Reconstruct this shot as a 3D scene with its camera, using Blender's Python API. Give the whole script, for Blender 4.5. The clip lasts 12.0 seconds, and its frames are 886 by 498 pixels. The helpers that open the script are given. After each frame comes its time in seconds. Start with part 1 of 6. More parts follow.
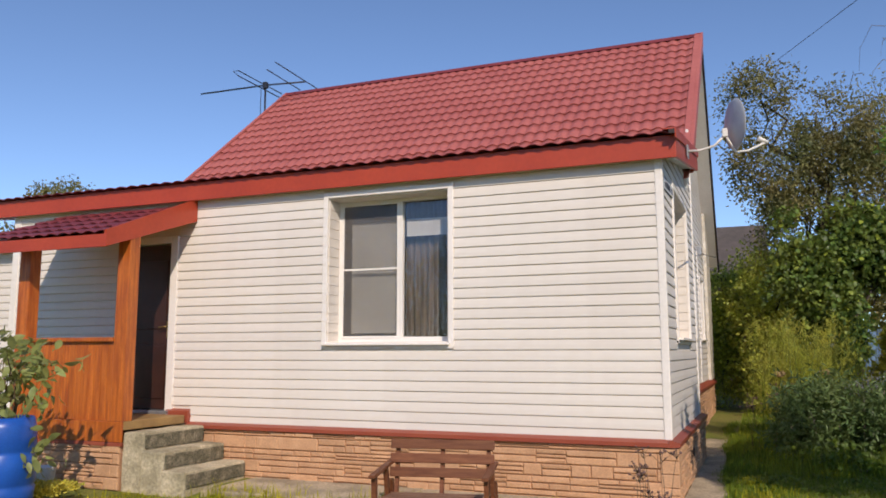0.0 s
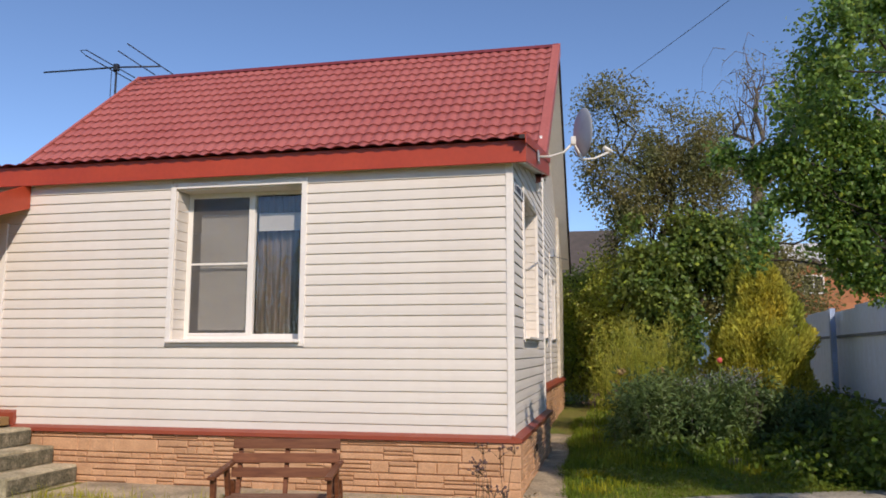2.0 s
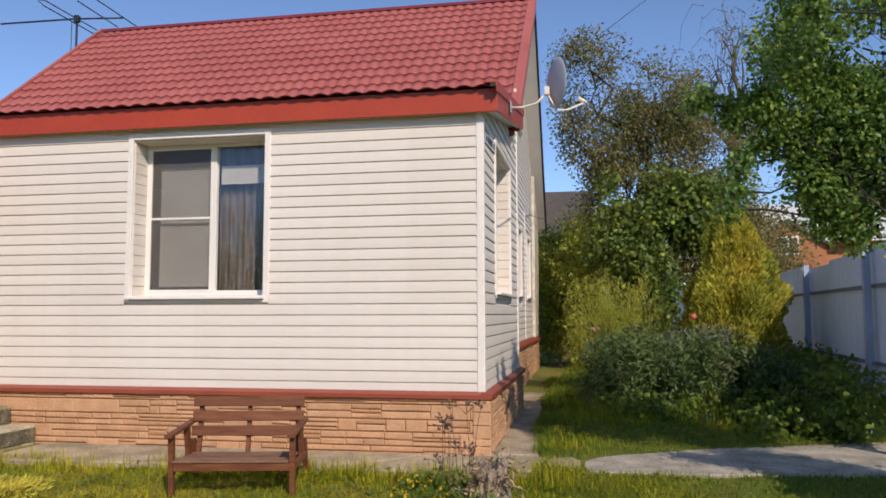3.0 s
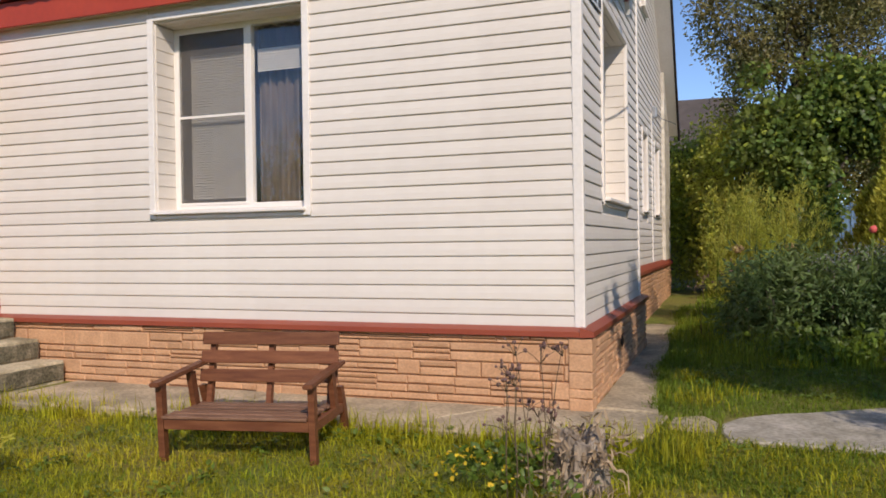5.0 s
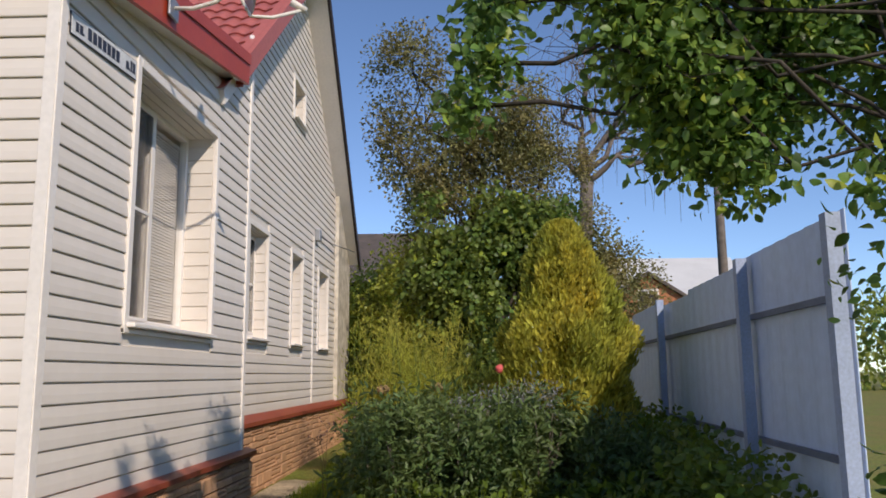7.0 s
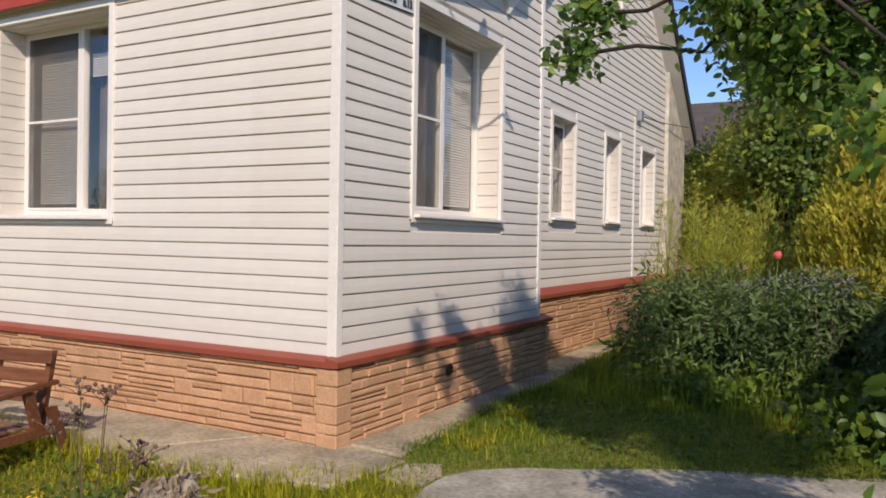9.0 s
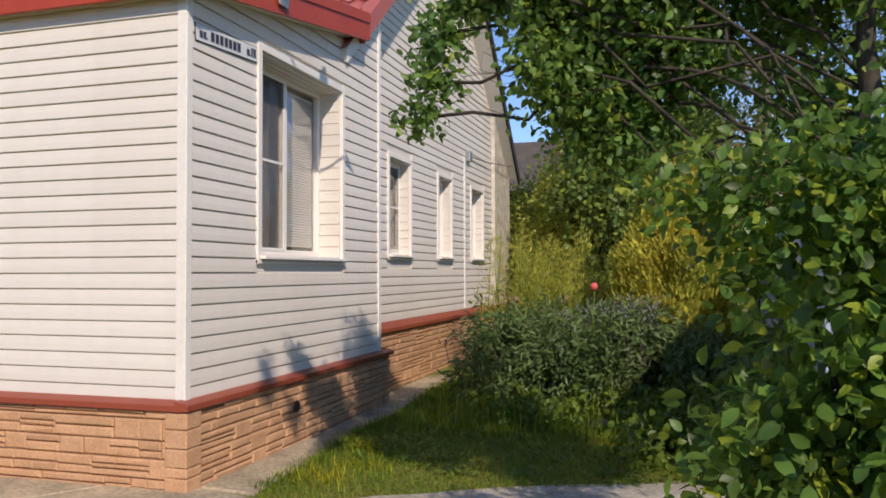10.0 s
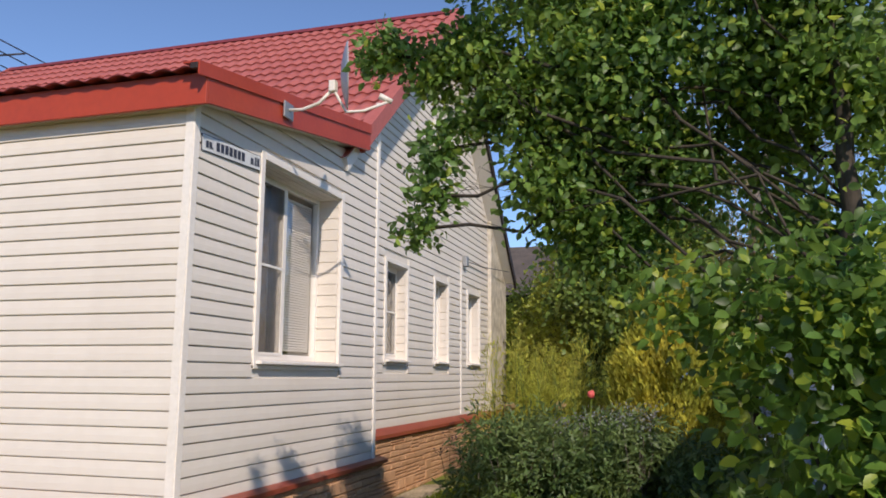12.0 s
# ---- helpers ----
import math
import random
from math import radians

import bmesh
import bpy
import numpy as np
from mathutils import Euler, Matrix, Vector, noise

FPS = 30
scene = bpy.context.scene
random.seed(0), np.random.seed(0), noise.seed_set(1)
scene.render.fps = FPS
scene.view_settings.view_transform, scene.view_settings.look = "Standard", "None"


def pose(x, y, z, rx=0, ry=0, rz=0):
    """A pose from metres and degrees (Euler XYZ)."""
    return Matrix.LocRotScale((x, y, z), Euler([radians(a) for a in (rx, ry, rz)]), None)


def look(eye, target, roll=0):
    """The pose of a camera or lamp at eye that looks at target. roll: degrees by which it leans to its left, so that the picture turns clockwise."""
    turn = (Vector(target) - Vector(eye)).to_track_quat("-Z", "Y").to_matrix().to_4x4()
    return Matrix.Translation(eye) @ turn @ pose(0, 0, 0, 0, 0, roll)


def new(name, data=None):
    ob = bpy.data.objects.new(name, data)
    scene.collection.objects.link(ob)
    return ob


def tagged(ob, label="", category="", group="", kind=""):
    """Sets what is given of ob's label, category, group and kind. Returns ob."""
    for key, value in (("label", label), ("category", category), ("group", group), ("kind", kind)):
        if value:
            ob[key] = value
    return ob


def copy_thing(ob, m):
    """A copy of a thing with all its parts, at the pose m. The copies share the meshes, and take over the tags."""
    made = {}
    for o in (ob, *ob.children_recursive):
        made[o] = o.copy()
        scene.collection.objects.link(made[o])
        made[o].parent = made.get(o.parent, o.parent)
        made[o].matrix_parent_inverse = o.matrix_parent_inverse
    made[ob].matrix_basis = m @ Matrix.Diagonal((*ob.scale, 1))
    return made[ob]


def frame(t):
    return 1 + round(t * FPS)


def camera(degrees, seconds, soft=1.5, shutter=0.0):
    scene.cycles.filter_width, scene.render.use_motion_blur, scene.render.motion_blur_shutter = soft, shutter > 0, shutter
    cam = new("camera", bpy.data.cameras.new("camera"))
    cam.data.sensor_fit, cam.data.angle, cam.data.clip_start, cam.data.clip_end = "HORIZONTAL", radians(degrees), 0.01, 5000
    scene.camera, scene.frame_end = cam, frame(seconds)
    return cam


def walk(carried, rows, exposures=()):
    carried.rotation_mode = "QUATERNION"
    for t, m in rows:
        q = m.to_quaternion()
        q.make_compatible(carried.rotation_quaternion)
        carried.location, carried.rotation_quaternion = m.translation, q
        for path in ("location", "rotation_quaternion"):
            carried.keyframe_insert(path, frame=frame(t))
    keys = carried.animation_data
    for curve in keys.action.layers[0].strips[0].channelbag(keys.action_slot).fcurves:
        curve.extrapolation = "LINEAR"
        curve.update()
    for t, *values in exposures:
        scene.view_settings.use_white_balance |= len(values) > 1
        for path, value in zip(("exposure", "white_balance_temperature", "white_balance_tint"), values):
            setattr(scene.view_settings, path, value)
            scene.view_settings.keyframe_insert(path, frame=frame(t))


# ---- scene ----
cam = camera(58.6, 12.0, soft=1.75)
PATH = [
    (0, (0.905, -8.218, 1.464), (0.163, -6.379, 1.725), -0.1),
    (0.5, (0.969, -8.222, 1.481), (0.355, -6.338, 1.749), 0.3),
    (1, (1.019, -8.196, 1.49), (0.547, -6.271, 1.754), 0.5),
    (1.5, (1.034, -8.183, 1.486), (0.649, -6.238, 1.747), 0.6),
    (2, (1.041, -8.165, 1.464), (0.62, -6.226, 1.72), 0.1),
    (2.5, (1.052, -8.059, 1.425), (0.631, -6.117, 1.656), -0.5),
    (2.7, (1.09, -8.003, 1.414), (0.74, -6.045, 1.623), -0.1),
    (4.3, (1.067, -6.849, 1.215), (0.467, -4.941, 1.204), -0.6),
    (4.5, (1.049, -6.587, 1.233), (0.436, -4.683, 1.23), -0.7),
    (5, (1.077, -5.901, 1.253), (0.384, -4.025, 1.239), -0.8),
    (5.5, (1.126, -5.218, 1.322), (0.544, -3.306, 1.396), -0.6),
    (6, (1.389, -4.642, 1.274), (1.081, -2.672, 1.422), -0.5),
    (6.5, (1.762, -4.15, 1.294), (1.573, -2.177, 1.556), -0.2),
    (6.7, (1.924, -3.916, 1.278), (1.871, -1.944, 1.61), -0.4),
    (8.3, (3.129, -3.963, 1.4), (2.36, -2.116, 1.431), 0.2),
    (8.5, (3.211, -4.081, 1.398), (2.27, -2.317, 1.391), 0.7),
    (9, (3.29, -4.397, 1.436), (2.317, -2.649, 1.411), 1.0),
    (9.5, (3.248, -4.656, 1.451), (2.461, -2.818, 1.451), 0.2),
    (10, (3.33, -4.739, 1.484), (2.747, -2.827, 1.545), -0.2),
    (10.5, (3.368, -4.76, 1.496), (2.839, -2.838, 1.661), 0.5),
    (11, (3.386, -4.763, 1.499), (2.868, -2.843, 1.71), 0.5),
    (11.5, (3.391, -4.772, 1.53), (2.877, -2.862, 1.827), 0.6),
    (12, (3.346, -4.791, 1.511), (2.778, -2.9, 1.83), 0.3),
]
walk(cam, [(t, look(eye, target, roll)) for t, eye, target, roll in PATH],
     exposures=[(0.0, 0.04, 6750, 14), (8.0, 0.04, 6750, 14), (10.5, 0.16, 6750, 14), (12.0, 0.16, 6750, 14)])

# ---- world, sun ----
SUN_EL, SUN_AZ = 34.0, 147.0          # azimuth clockwise from +y
sun_dir = Vector((math.sin(radians(SUN_AZ)) * math.cos(radians(SUN_EL)),
                  math.cos(radians(SUN_AZ)) * math.cos(radians(SUN_EL)), math.sin(radians(SUN_EL))))
world = bpy.data.worlds.new("sky")
scene.world = world
world.use_nodes = True
wn = world.node_tree
sky = wn.nodes.new("ShaderNodeTexSky")
sky.sky_type, sky.sun_disc = "NISHITA", False
sky.sun_elevation, sky.sun_rotation = radians(SUN_EL), radians(SUN_AZ)
sky.air_density, sky.dust_density, sky.ozone_density = 0.72, 0.0, 4.5
wn.links.new(sky.outputs[0], wn.nodes["Background"].inputs[0])
wn.nodes["Background"].inputs[1].default_value = 0.16
sun = new("sun", bpy.data.lights.new("sun", "SUN"))
sun.data.energy, sun.data.angle, sun.data.color = 3.55, radians(0.6), (1.0, 0.905, 0.77)
sun.matrix_world = look(sun_dir * 40, (0, 0, 0))


# ---- materials ----
def mat(name, col, rough=0.6, col2=None, scale=6.0, fine=60.0, fine_amt=0.12, bump=0.1, bump_scale=80.0,
        metal=0.0, island=0.0, obj=0.0, detail=4.0, stretch=None, spec=0.5, lo=0.35, hi=0.65):
    """Procedural surface: two colours mixed by a broad noise, a fine grain over it, a bump."""
    m = bpy.data.materials.new(name)
    m.use_nodes = True
    t = m.node_tree
    b = t.nodes["Principled BSDF"]
    b.inputs["Roughness"].default_value = rough
    b.inputs["Metallic"].default_value = metal
    b.inputs["Specular IOR Level"].default_value = spec
    co = t.nodes.new("ShaderNodeTexCoord")
    src = co.outputs["Object"]
    if stretch:
        mp = t.nodes.new("ShaderNodeMapping")
        mp.inputs["Scale"].default_value = stretch
        t.links.new(src, mp.inputs[0])
        src = mp.outputs[0]
    n1 = t.nodes.new("ShaderNodeTexNoise")
    n1.inputs["Scale"].default_value, n1.inputs["Detail"].default_value = scale, detail
    t.links.new(src, n1.inputs["Vector"])
    mr = t.nodes.new("ShaderNodeMapRange")
    mr.inputs[1].default_value, mr.inputs[2].default_value = lo, hi
    t.links.new(n1.outputs[0], mr.inputs[0])
    mx = t.nodes.new("ShaderNodeMix")
    mx.data_type = "RGBA"
    mx.inputs[6].default_value = (*col, 1)
    mx.inputs[7].default_value = (*(col2 or [c * 0.85 for c in col]), 1)
    t.links.new(mr.outputs[0], mx.inputs[0])
    n2 = t.nodes.new("ShaderNodeTexNoise")
    n2.inputs["Scale"].default_value, n2.inputs["Detail"].default_value = fine, 3
    t.links.new(src, n2.inputs["Vector"])
    hv = t.nodes.new("ShaderNodeHueSaturation")
    t.links.new(mx.outputs[2], hv.inputs["Color"])
    val = t.nodes.new("ShaderNodeMapRange")
    val.inputs[3].default_value, val.inputs[4].default_value = 1 - fine_amt, 1 + fine_amt
    val.inputs[1].default_value, val.inputs[2].default_value = 0.3, 0.7
    t.links.new(n2.outputs[0], val.inputs[0])
    out = val.outputs[0]
    for amt, node, sock in ((island, "ShaderNodeNewGeometry", "Random Per Island"), (obj, "ShaderNodeObjectInfo", "Random")):
        if amt:
            g = t.nodes.new(node)
            r = t.nodes.new("ShaderNodeMapRange")
            r.inputs[3].default_value, r.inputs[4].default_value = 1 - amt, 1 + amt
            t.links.new(g.outputs[sock], r.inputs[0])
            mu = t.nodes.new("ShaderNodeMath")
            mu.operation = "MULTIPLY"
            t.links.new(out, mu.inputs[0])
            t.links.new(r.outputs[0], mu.inputs[1])
            out = mu.outputs[0]
    t.links.new(out, hv.inputs["Value"])
    t.links.new(hv.outputs[0], b.inputs["Base Color"])
    if bump:
        n3 = t.nodes.new("ShaderNodeTexNoise")
        n3.inputs["Scale"].default_value, n3.inputs["Detail"].default_value = bump_scale, 4
        t.links.new(src, n3.inputs["Vector"])
        bp = t.nodes.new("ShaderNodeBump")
        bp.inputs["Strength"].default_value, bp.inputs["Distance"].default_value = bump, 0.01
        t.links.new(n3.outputs[0], bp.inputs["Height"])
        t.links.new(bp.outputs[0], b.inputs["Normal"])
    return m


def leaf_mat(name, col, col2, through_light=0.35, rough=0.45, spec=0.4, island=0.3, bright=0.0, glint_col=(0.34, 0.40, 0.05)):
    """Leaves: colour varies leaf by leaf, a share of them painted bright as sunlit glints; some light passes through
    them.
    """
    m = mat(name, col, rough, col2, scale=1.3, fine=9.0, fine_amt=0.2, bump=0.0, island=island, spec=spec)
    t = m.node_tree
    b = t.nodes["Principled BSDF"]
    tr = t.nodes.new("ShaderNodeBsdfTranslucent")
    mix = t.nodes.new("ShaderNodeMixShader")
    mix.inputs[0].default_value = through_light
    colour = b.inputs["Base Color"].links[0].from_socket
    if bright:
        g, sel, mx = t.nodes.new("ShaderNodeNewGeometry"), t.nodes.new("ShaderNodeMapRange"), t.nodes.new("ShaderNodeMix")
        sel.inputs[1].default_value, sel.inputs[2].default_value = 1 - bright, 1 - bright * 0.3
        mx.data_type = "RGBA"
        mx.inputs[7].default_value = (*glint_col, 1)
        t.links.new(g.outputs["Random Per Island"], sel.inputs[0])
        t.links.new(sel.outputs[0], mx.inputs[0])
        t.links.new(colour, mx.inputs[6])
        colour = mx.outputs[2]
        t.links.new(colour, b.inputs["Base Color"])
    br = t.nodes.new("ShaderNodeHueSaturation")
    br.inputs["Value"].default_value, br.inputs["Hue"].default_value = 1.7, 0.485
    t.links.new(colour, br.inputs["Color"])
    t.links.new(br.outputs[0], tr.inputs["Color"])
    t.links.new(b.outputs[0], mix.inputs[1])
    t.links.new(tr.outputs[0], mix.inputs[2])
    t.links.new(mix.outputs[0], t.nodes["Material Output"].inputs[0])
    return m


def glass_mat():
    m = bpy.data.materials.new("window_glass")
    m.use_nodes = True
    t = m.node_tree
    t.nodes.remove(t.nodes["Principled BSDF"])
    tr, gl = t.nodes.new("ShaderNodeBsdfTransparent"), t.nodes.new("ShaderNodeBsdfGlossy")
    gl.inputs["Roughness"].default_value = 0.015
    lw = t.nodes.new("ShaderNodeLayerWeight")
    lw.inputs[0].default_value = 0.5
    pw = t.nodes.new("ShaderNodeMath")
    pw.operation = "POWER"
    pw.inputs[1].default_value = 3.5
    ma = t.nodes.new("ShaderNodeMath")
    ma.operation, ma.use_clamp = "MULTIPLY_ADD", True
    ma.inputs[1].default_value, ma.inputs[2].default_value = 0.85, 0.07
    t.links.new(lw.outputs["Facing"], pw.inputs[0])
    t.links.new(pw.outputs[0], ma.inputs[0])
    mix = t.nodes.new("ShaderNodeMixShader")
    t.links.new(ma.outputs[0], mix.inputs[0])
    t.links.new(tr.outputs[0], mix.inputs[1])
    t.links.new(gl.outputs[0], mix.inputs[2])
    t.links.new(mix.outputs[0], t.nodes["Material Output"].inputs[0])
    return m


def net_mat():
    m = mat("insect_net", (0.16, 0.15, 0.145), 0.8, bump=0.0)
    t = m.node_tree
    b = t.nodes["Principled BSDF"]
    tr = t.nodes.new("ShaderNodeBsdfTransparent")
    mix = t.nodes.new("ShaderNodeMixShader")
    mix.inputs[0].default_value = 0.32
    t.links.new(tr.outputs[0], mix.inputs[1])
    t.links.new(b.outputs[0], mix.inputs[2])
    t.links.new(mix.outputs[0], t.nodes["Material Output"].inputs[0])
    return m


M_SIDING = mat("cream_vinyl_siding", (0.755, 0.69, 0.62), 0.5, (0.715, 0.645, 0.575), scale=0.9, fine=9, fine_amt=0.02, bump=0.03, bump_scale=7, obj=0.025)
M_TRIM = mat("white_vinyl_trim", (0.86, 0.80, 0.745), 0.4, (0.81, 0.75, 0.69), scale=2.0, fine=30, fine_amt=0.04, bump=0.03)
M_OLDTRIM = mat("weathered_white_trim", (0.70, 0.64, 0.55), 0.7, (0.42, 0.37, 0.30), scale=5.0, fine=40, fine_amt=0.15, bump=0.15)
M_PVC = mat("white_pvc_frame", (0.85, 0.80, 0.745), 0.3, (0.81, 0.76, 0.705), scale=3, fine_amt=0.03, bump=0.0)
M_STONE = mat("tan_stone_panel", (0.57, 0.325, 0.18), 0.78, (0.49, 0.27, 0.145), scale=5.0, fine=55, fine_amt=0.13, bump=0.5, bump_scale=38, obj=0.10, island=0.10)
M_JOINT = mat("tan_panel_joint", (0.51, 0.285, 0.16), 0.85, (0.42, 0.225, 0.125), scale=8.0, bump=0.3)
M_REDTRIM = mat("brown_red_drip_cap", (0.33, 0.075, 0.04), 0.42, (0.29, 0.062, 0.035), scale=3.0, fine_amt=0.07, bump=0.04)
M_FASCIA = mat("red_painted_fascia", (0.45, 0.058, 0.022), 0.42, (0.40, 0.048, 0.02), scale=1.5, fine=20, fine_amt=0.06, bump=0.05, bump_scale=25)
M_TILE = mat("red_metal_tile", (0.475, 0.136, 0.112), 0.5, (0.425, 0.112, 0.094), scale=0.9, fine=18, fine_amt=0.08, bump=0.05, bump_scale=30)
M_OLDTILE = mat("maroon_metal_tile", (0.22, 0.04, 0.045), 0.42, (0.17, 0.03, 0.035), scale=1.4, fine=18, fine_amt=0.1, bump=0.05)
M_DARK = mat("dark_brown_edge", (0.035, 0.018, 0.014), 0.6, (0.02, 0.012, 0.01), scale=5, bump=0.05)
M_WOOD = mat("orange_stained_wood", (0.56, 0.15, 0.02), 0.4, (0.34, 0.07, 0.011), scale=3.2, fine=30, fine_amt=0.2, bump=0.12, stretch=(9, 9, 0.7), obj=0.08)
M_BENCH = mat("brown_painted_wood", (0.21, 0.078, 0.034), 0.55, (0.14, 0.046, 0.02), spec=0.3, scale=5, fine=40, fine_amt=0.15, bump=0.15, stretch=(1, 8, 8), obj=0.12)
# Seat slats: greyer and lighter than M_BENCH, the sky's reflection put into the colour.
M_BENCHSEAT = mat("sky_sheen_bench_wood", (0.25, 0.135, 0.085), 0.6, (0.16, 0.075, 0.042), spec=0.4, scale=7, fine=45, fine_amt=0.25, bump=0.25, stretch=(1, 8, 8), obj=0.2)
M_CONC = mat("grey_concrete", (0.52, 0.415, 0.28), 0.9, (0.30, 0.245, 0.165), scale=2.6, fine=28, fine_amt=0.26, bump=0.5, bump_scale=45, obj=0.06)
M_STEP = mat("weathered_step_concrete", (0.56, 0.47, 0.32), 0.92, (0.30, 0.255, 0.16), scale=3.2, fine=30, fine_amt=0.25, bump=0.7, bump_scale=40, obj=0.08)
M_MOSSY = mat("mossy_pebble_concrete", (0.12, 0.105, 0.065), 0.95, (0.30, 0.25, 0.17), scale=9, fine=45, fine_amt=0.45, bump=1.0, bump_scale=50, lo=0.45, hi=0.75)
M_PATH = mat("pale_path_concrete", (0.50, 0.44, 0.36), 0.9, (0.30, 0.265, 0.20), scale=3.4, fine=30, fine_amt=0.25, bump=0.6, bump_scale=40)
M_DOOR = mat("dark_brown_door", (0.05, 0.018, 0.012), 0.35, (0.035, 0.014, 0.010), scale=4, fine_amt=0.1, bump=0.05)
M_BRASS = mat("brass_handle", (0.6, 0.42, 0.16), 0.3, metal=1.0, bump=0.0)
M_ROOM = mat("dim_room_wall", (0.6, 0.55, 0.48), 0.9, bump=0.05)
M_BLIND = mat("grey_blind_slat", (0.56, 0.54, 0.50), 0.5, (0.50, 0.48, 0.45), scale=4, bump=0.0)
M_CURTAIN = mat("brown_gauze_curtain", (0.17, 0.13, 0.10), 0.8, (0.075, 0.058, 0.045), scale=5, fine=10, fine_amt=0.25, bump=0.1, stretch=(6, 6, 0.6))
M_OCHRE = mat("ochre_deck_paint", (0.36, 0.22, 0.08), 0.6, (0.26, 0.15, 0.055), scale=4, bump=0.1)
M_PALELEAF = leaf_mat("pale_drooping_leaf", (0.34, 0.34, 0.12), (0.22, 0.26, 0.08), 0.3)
M_GLASS = glass_mat()
M_NET = net_mat()
M_METAL = mat("grey_metal", (0.40, 0.41, 0.43), 0.45, (0.33, 0.34, 0.36), metal=0.7, scale=8, bump=0.03)
M_DISH = mat("pale_grey_dish", (0.46, 0.47, 0.49), 0.45, (0.40, 0.41, 0.43), scale=4, fine_amt=0.05, bump=0.0)
M_CABLE = mat("white_plastic", (0.78, 0.73, 0.66), 0.5, (0.7, 0.65, 0.57), bump=0.0)
M_ANT = mat("dark_antenna_metal", (0.035, 0.04, 0.055), 0.5, (0.025, 0.03, 0.04), metal=0.3, bump=0.0)
M_FENCE = mat("pale_blue_fence_sheet", (0.68, 0.79, 0.97), 0.55, (0.62, 0.73, 0.92), scale=0.8, fine=12, fine_amt=0.05, bump=0.05)
M_POST = mat("blue_grey_fence_post", (0.40, 0.48, 0.66), 0.55, (0.34, 0.41, 0.57), scale=3, bump=0.05)
# Rail blue darkened well below the posts, to paint in the shadow line along it.
M_FRAIL = mat("shadow_dark_fence_rail", (0.17, 0.20, 0.28), 0.6, (0.12, 0.14, 0.20), scale=3, bump=0.05)
M_SIGN = mat("white_sign_plate", (0.74, 0.74, 0.74), 0.4, bump=0.0)
M_INK = mat("dark_sign_ink", (0.03, 0.035, 0.06), 0.5, bump=0.0)
M_BARK = mat("grey_brown_bark", (0.06, 0.046, 0.034), 0.9, (0.03, 0.024, 0.018), scale=9, fine=40, fine_amt=0.3, bump=0.8, bump_scale=30, stretch=(1, 1, 0.4))
M_TWIG = mat("pale_grey_twig", (0.17, 0.14, 0.12), 0.9, (0.11, 0.09, 0.075), scale=6, bump=0.2)
M_APPLE = leaf_mat("apple_leaf", (0.105, 0.205, 0.050), (0.18, 0.28, 0.062), 0.46, rough=0.45, spec=0.5, island=0.55, bright=0.12, glint_col=(0.38, 0.46, 0.07))
M_LILAC = leaf_mat("light_shrub_leaf", (0.15, 0.26, 0.045), (0.085, 0.165, 0.035), 0.48, rough=0.45, spec=0.5, island=0.55, bright=0.18, glint_col=(0.36, 0.42, 0.05))
M_CATMINT = leaf_mat("grey_blue_catmint", (0.25, 0.27, 0.26), (0.30, 0.29, 0.33), 0.3, rough=0.8, spec=0.1, island=0.35)
M_TREE = leaf_mat("dull_tree_leaf", (0.13, 0.145, 0.05), (0.26, 0.215, 0.075), 0.3, island=0.4)
M_TREE2 = leaf_mat("green_tree_leaf", (0.125, 0.20, 0.036), (0.31, 0.32, 0.058), 0.36, island=0.45)
M_HEDGE = leaf_mat("yellow_green_hedge_leaf", (0.27, 0.33, 0.05), (0.40, 0.40, 0.07), 0.42, island=0.4)
M_MAPLE = leaf_mat("deep_green_maple_leaf", (0.085, 0.15, 0.032), (0.17, 0.21, 0.042), 0.35, island=0.5, bright=0.08)
M_CYP = leaf_mat("golden_thuja_spray", (0.53, 0.46, 0.07), (0.31, 0.335, 0.055), 0.32, rough=0.7, spec=0.2, island=0.35)
M_PEONY = leaf_mat("dark_peony_leaf", (0.08, 0.14, 0.045), (0.145, 0.195, 0.06), 0.3, rough=0.5, island=0.35)
M_FERN = leaf_mat("feathery_green", (0.33, 0.38, 0.06), (0.44, 0.42, 0.085), 0.42, rough=0.7, spec=0.2, island=0.3)
M_WEED = leaf_mat("low_weed_leaf", (0.09, 0.155, 0.02), (0.16, 0.21, 0.025), 0.3, island=0.3)
M_GRASS = leaf_mat("lawn_blade", (0.27, 0.29, 0.014), (0.40, 0.365, 0.026), 0.35, rough=0.6, spec=0.25, island=0.45)
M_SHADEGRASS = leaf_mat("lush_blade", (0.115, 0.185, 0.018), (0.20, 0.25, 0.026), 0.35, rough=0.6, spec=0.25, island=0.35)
M_SOIL = mat("mossy_lawn_soil", (0.15, 0.175, 0.02), 0.95, (0.20, 0.165, 0.035), scale=1.3, fine=26, fine_amt=0.4, bump=0.8, bump_scale=26)
M_DRY = leaf_mat("dry_stalk", (0.22, 0.165, 0.10), (0.13, 0.09, 0.06), 0.1, rough=0.8, spec=0.1)
M_PALEDRY = leaf_mat("pale_dead_stem", (0.50, 0.38, 0.25), (0.32, 0.23, 0.15), 0.15, rough=0.8, spec=0.1, island=0.4)
M_STUMP = mat("weathered_grey_wood", (0.38, 0.31, 0.24), 0.95, (0.13, 0.10, 0.075), scale=7, fine=26, fine_amt=0.35, bump=0.9, bump_scale=22, stretch=(3, 3, 0.6))
M_SEED = mat("dark_seed_head", (0.12, 0.06, 0.05), 0.8, (0.19, 0.11, 0.09), scale=20, bump=0.2)
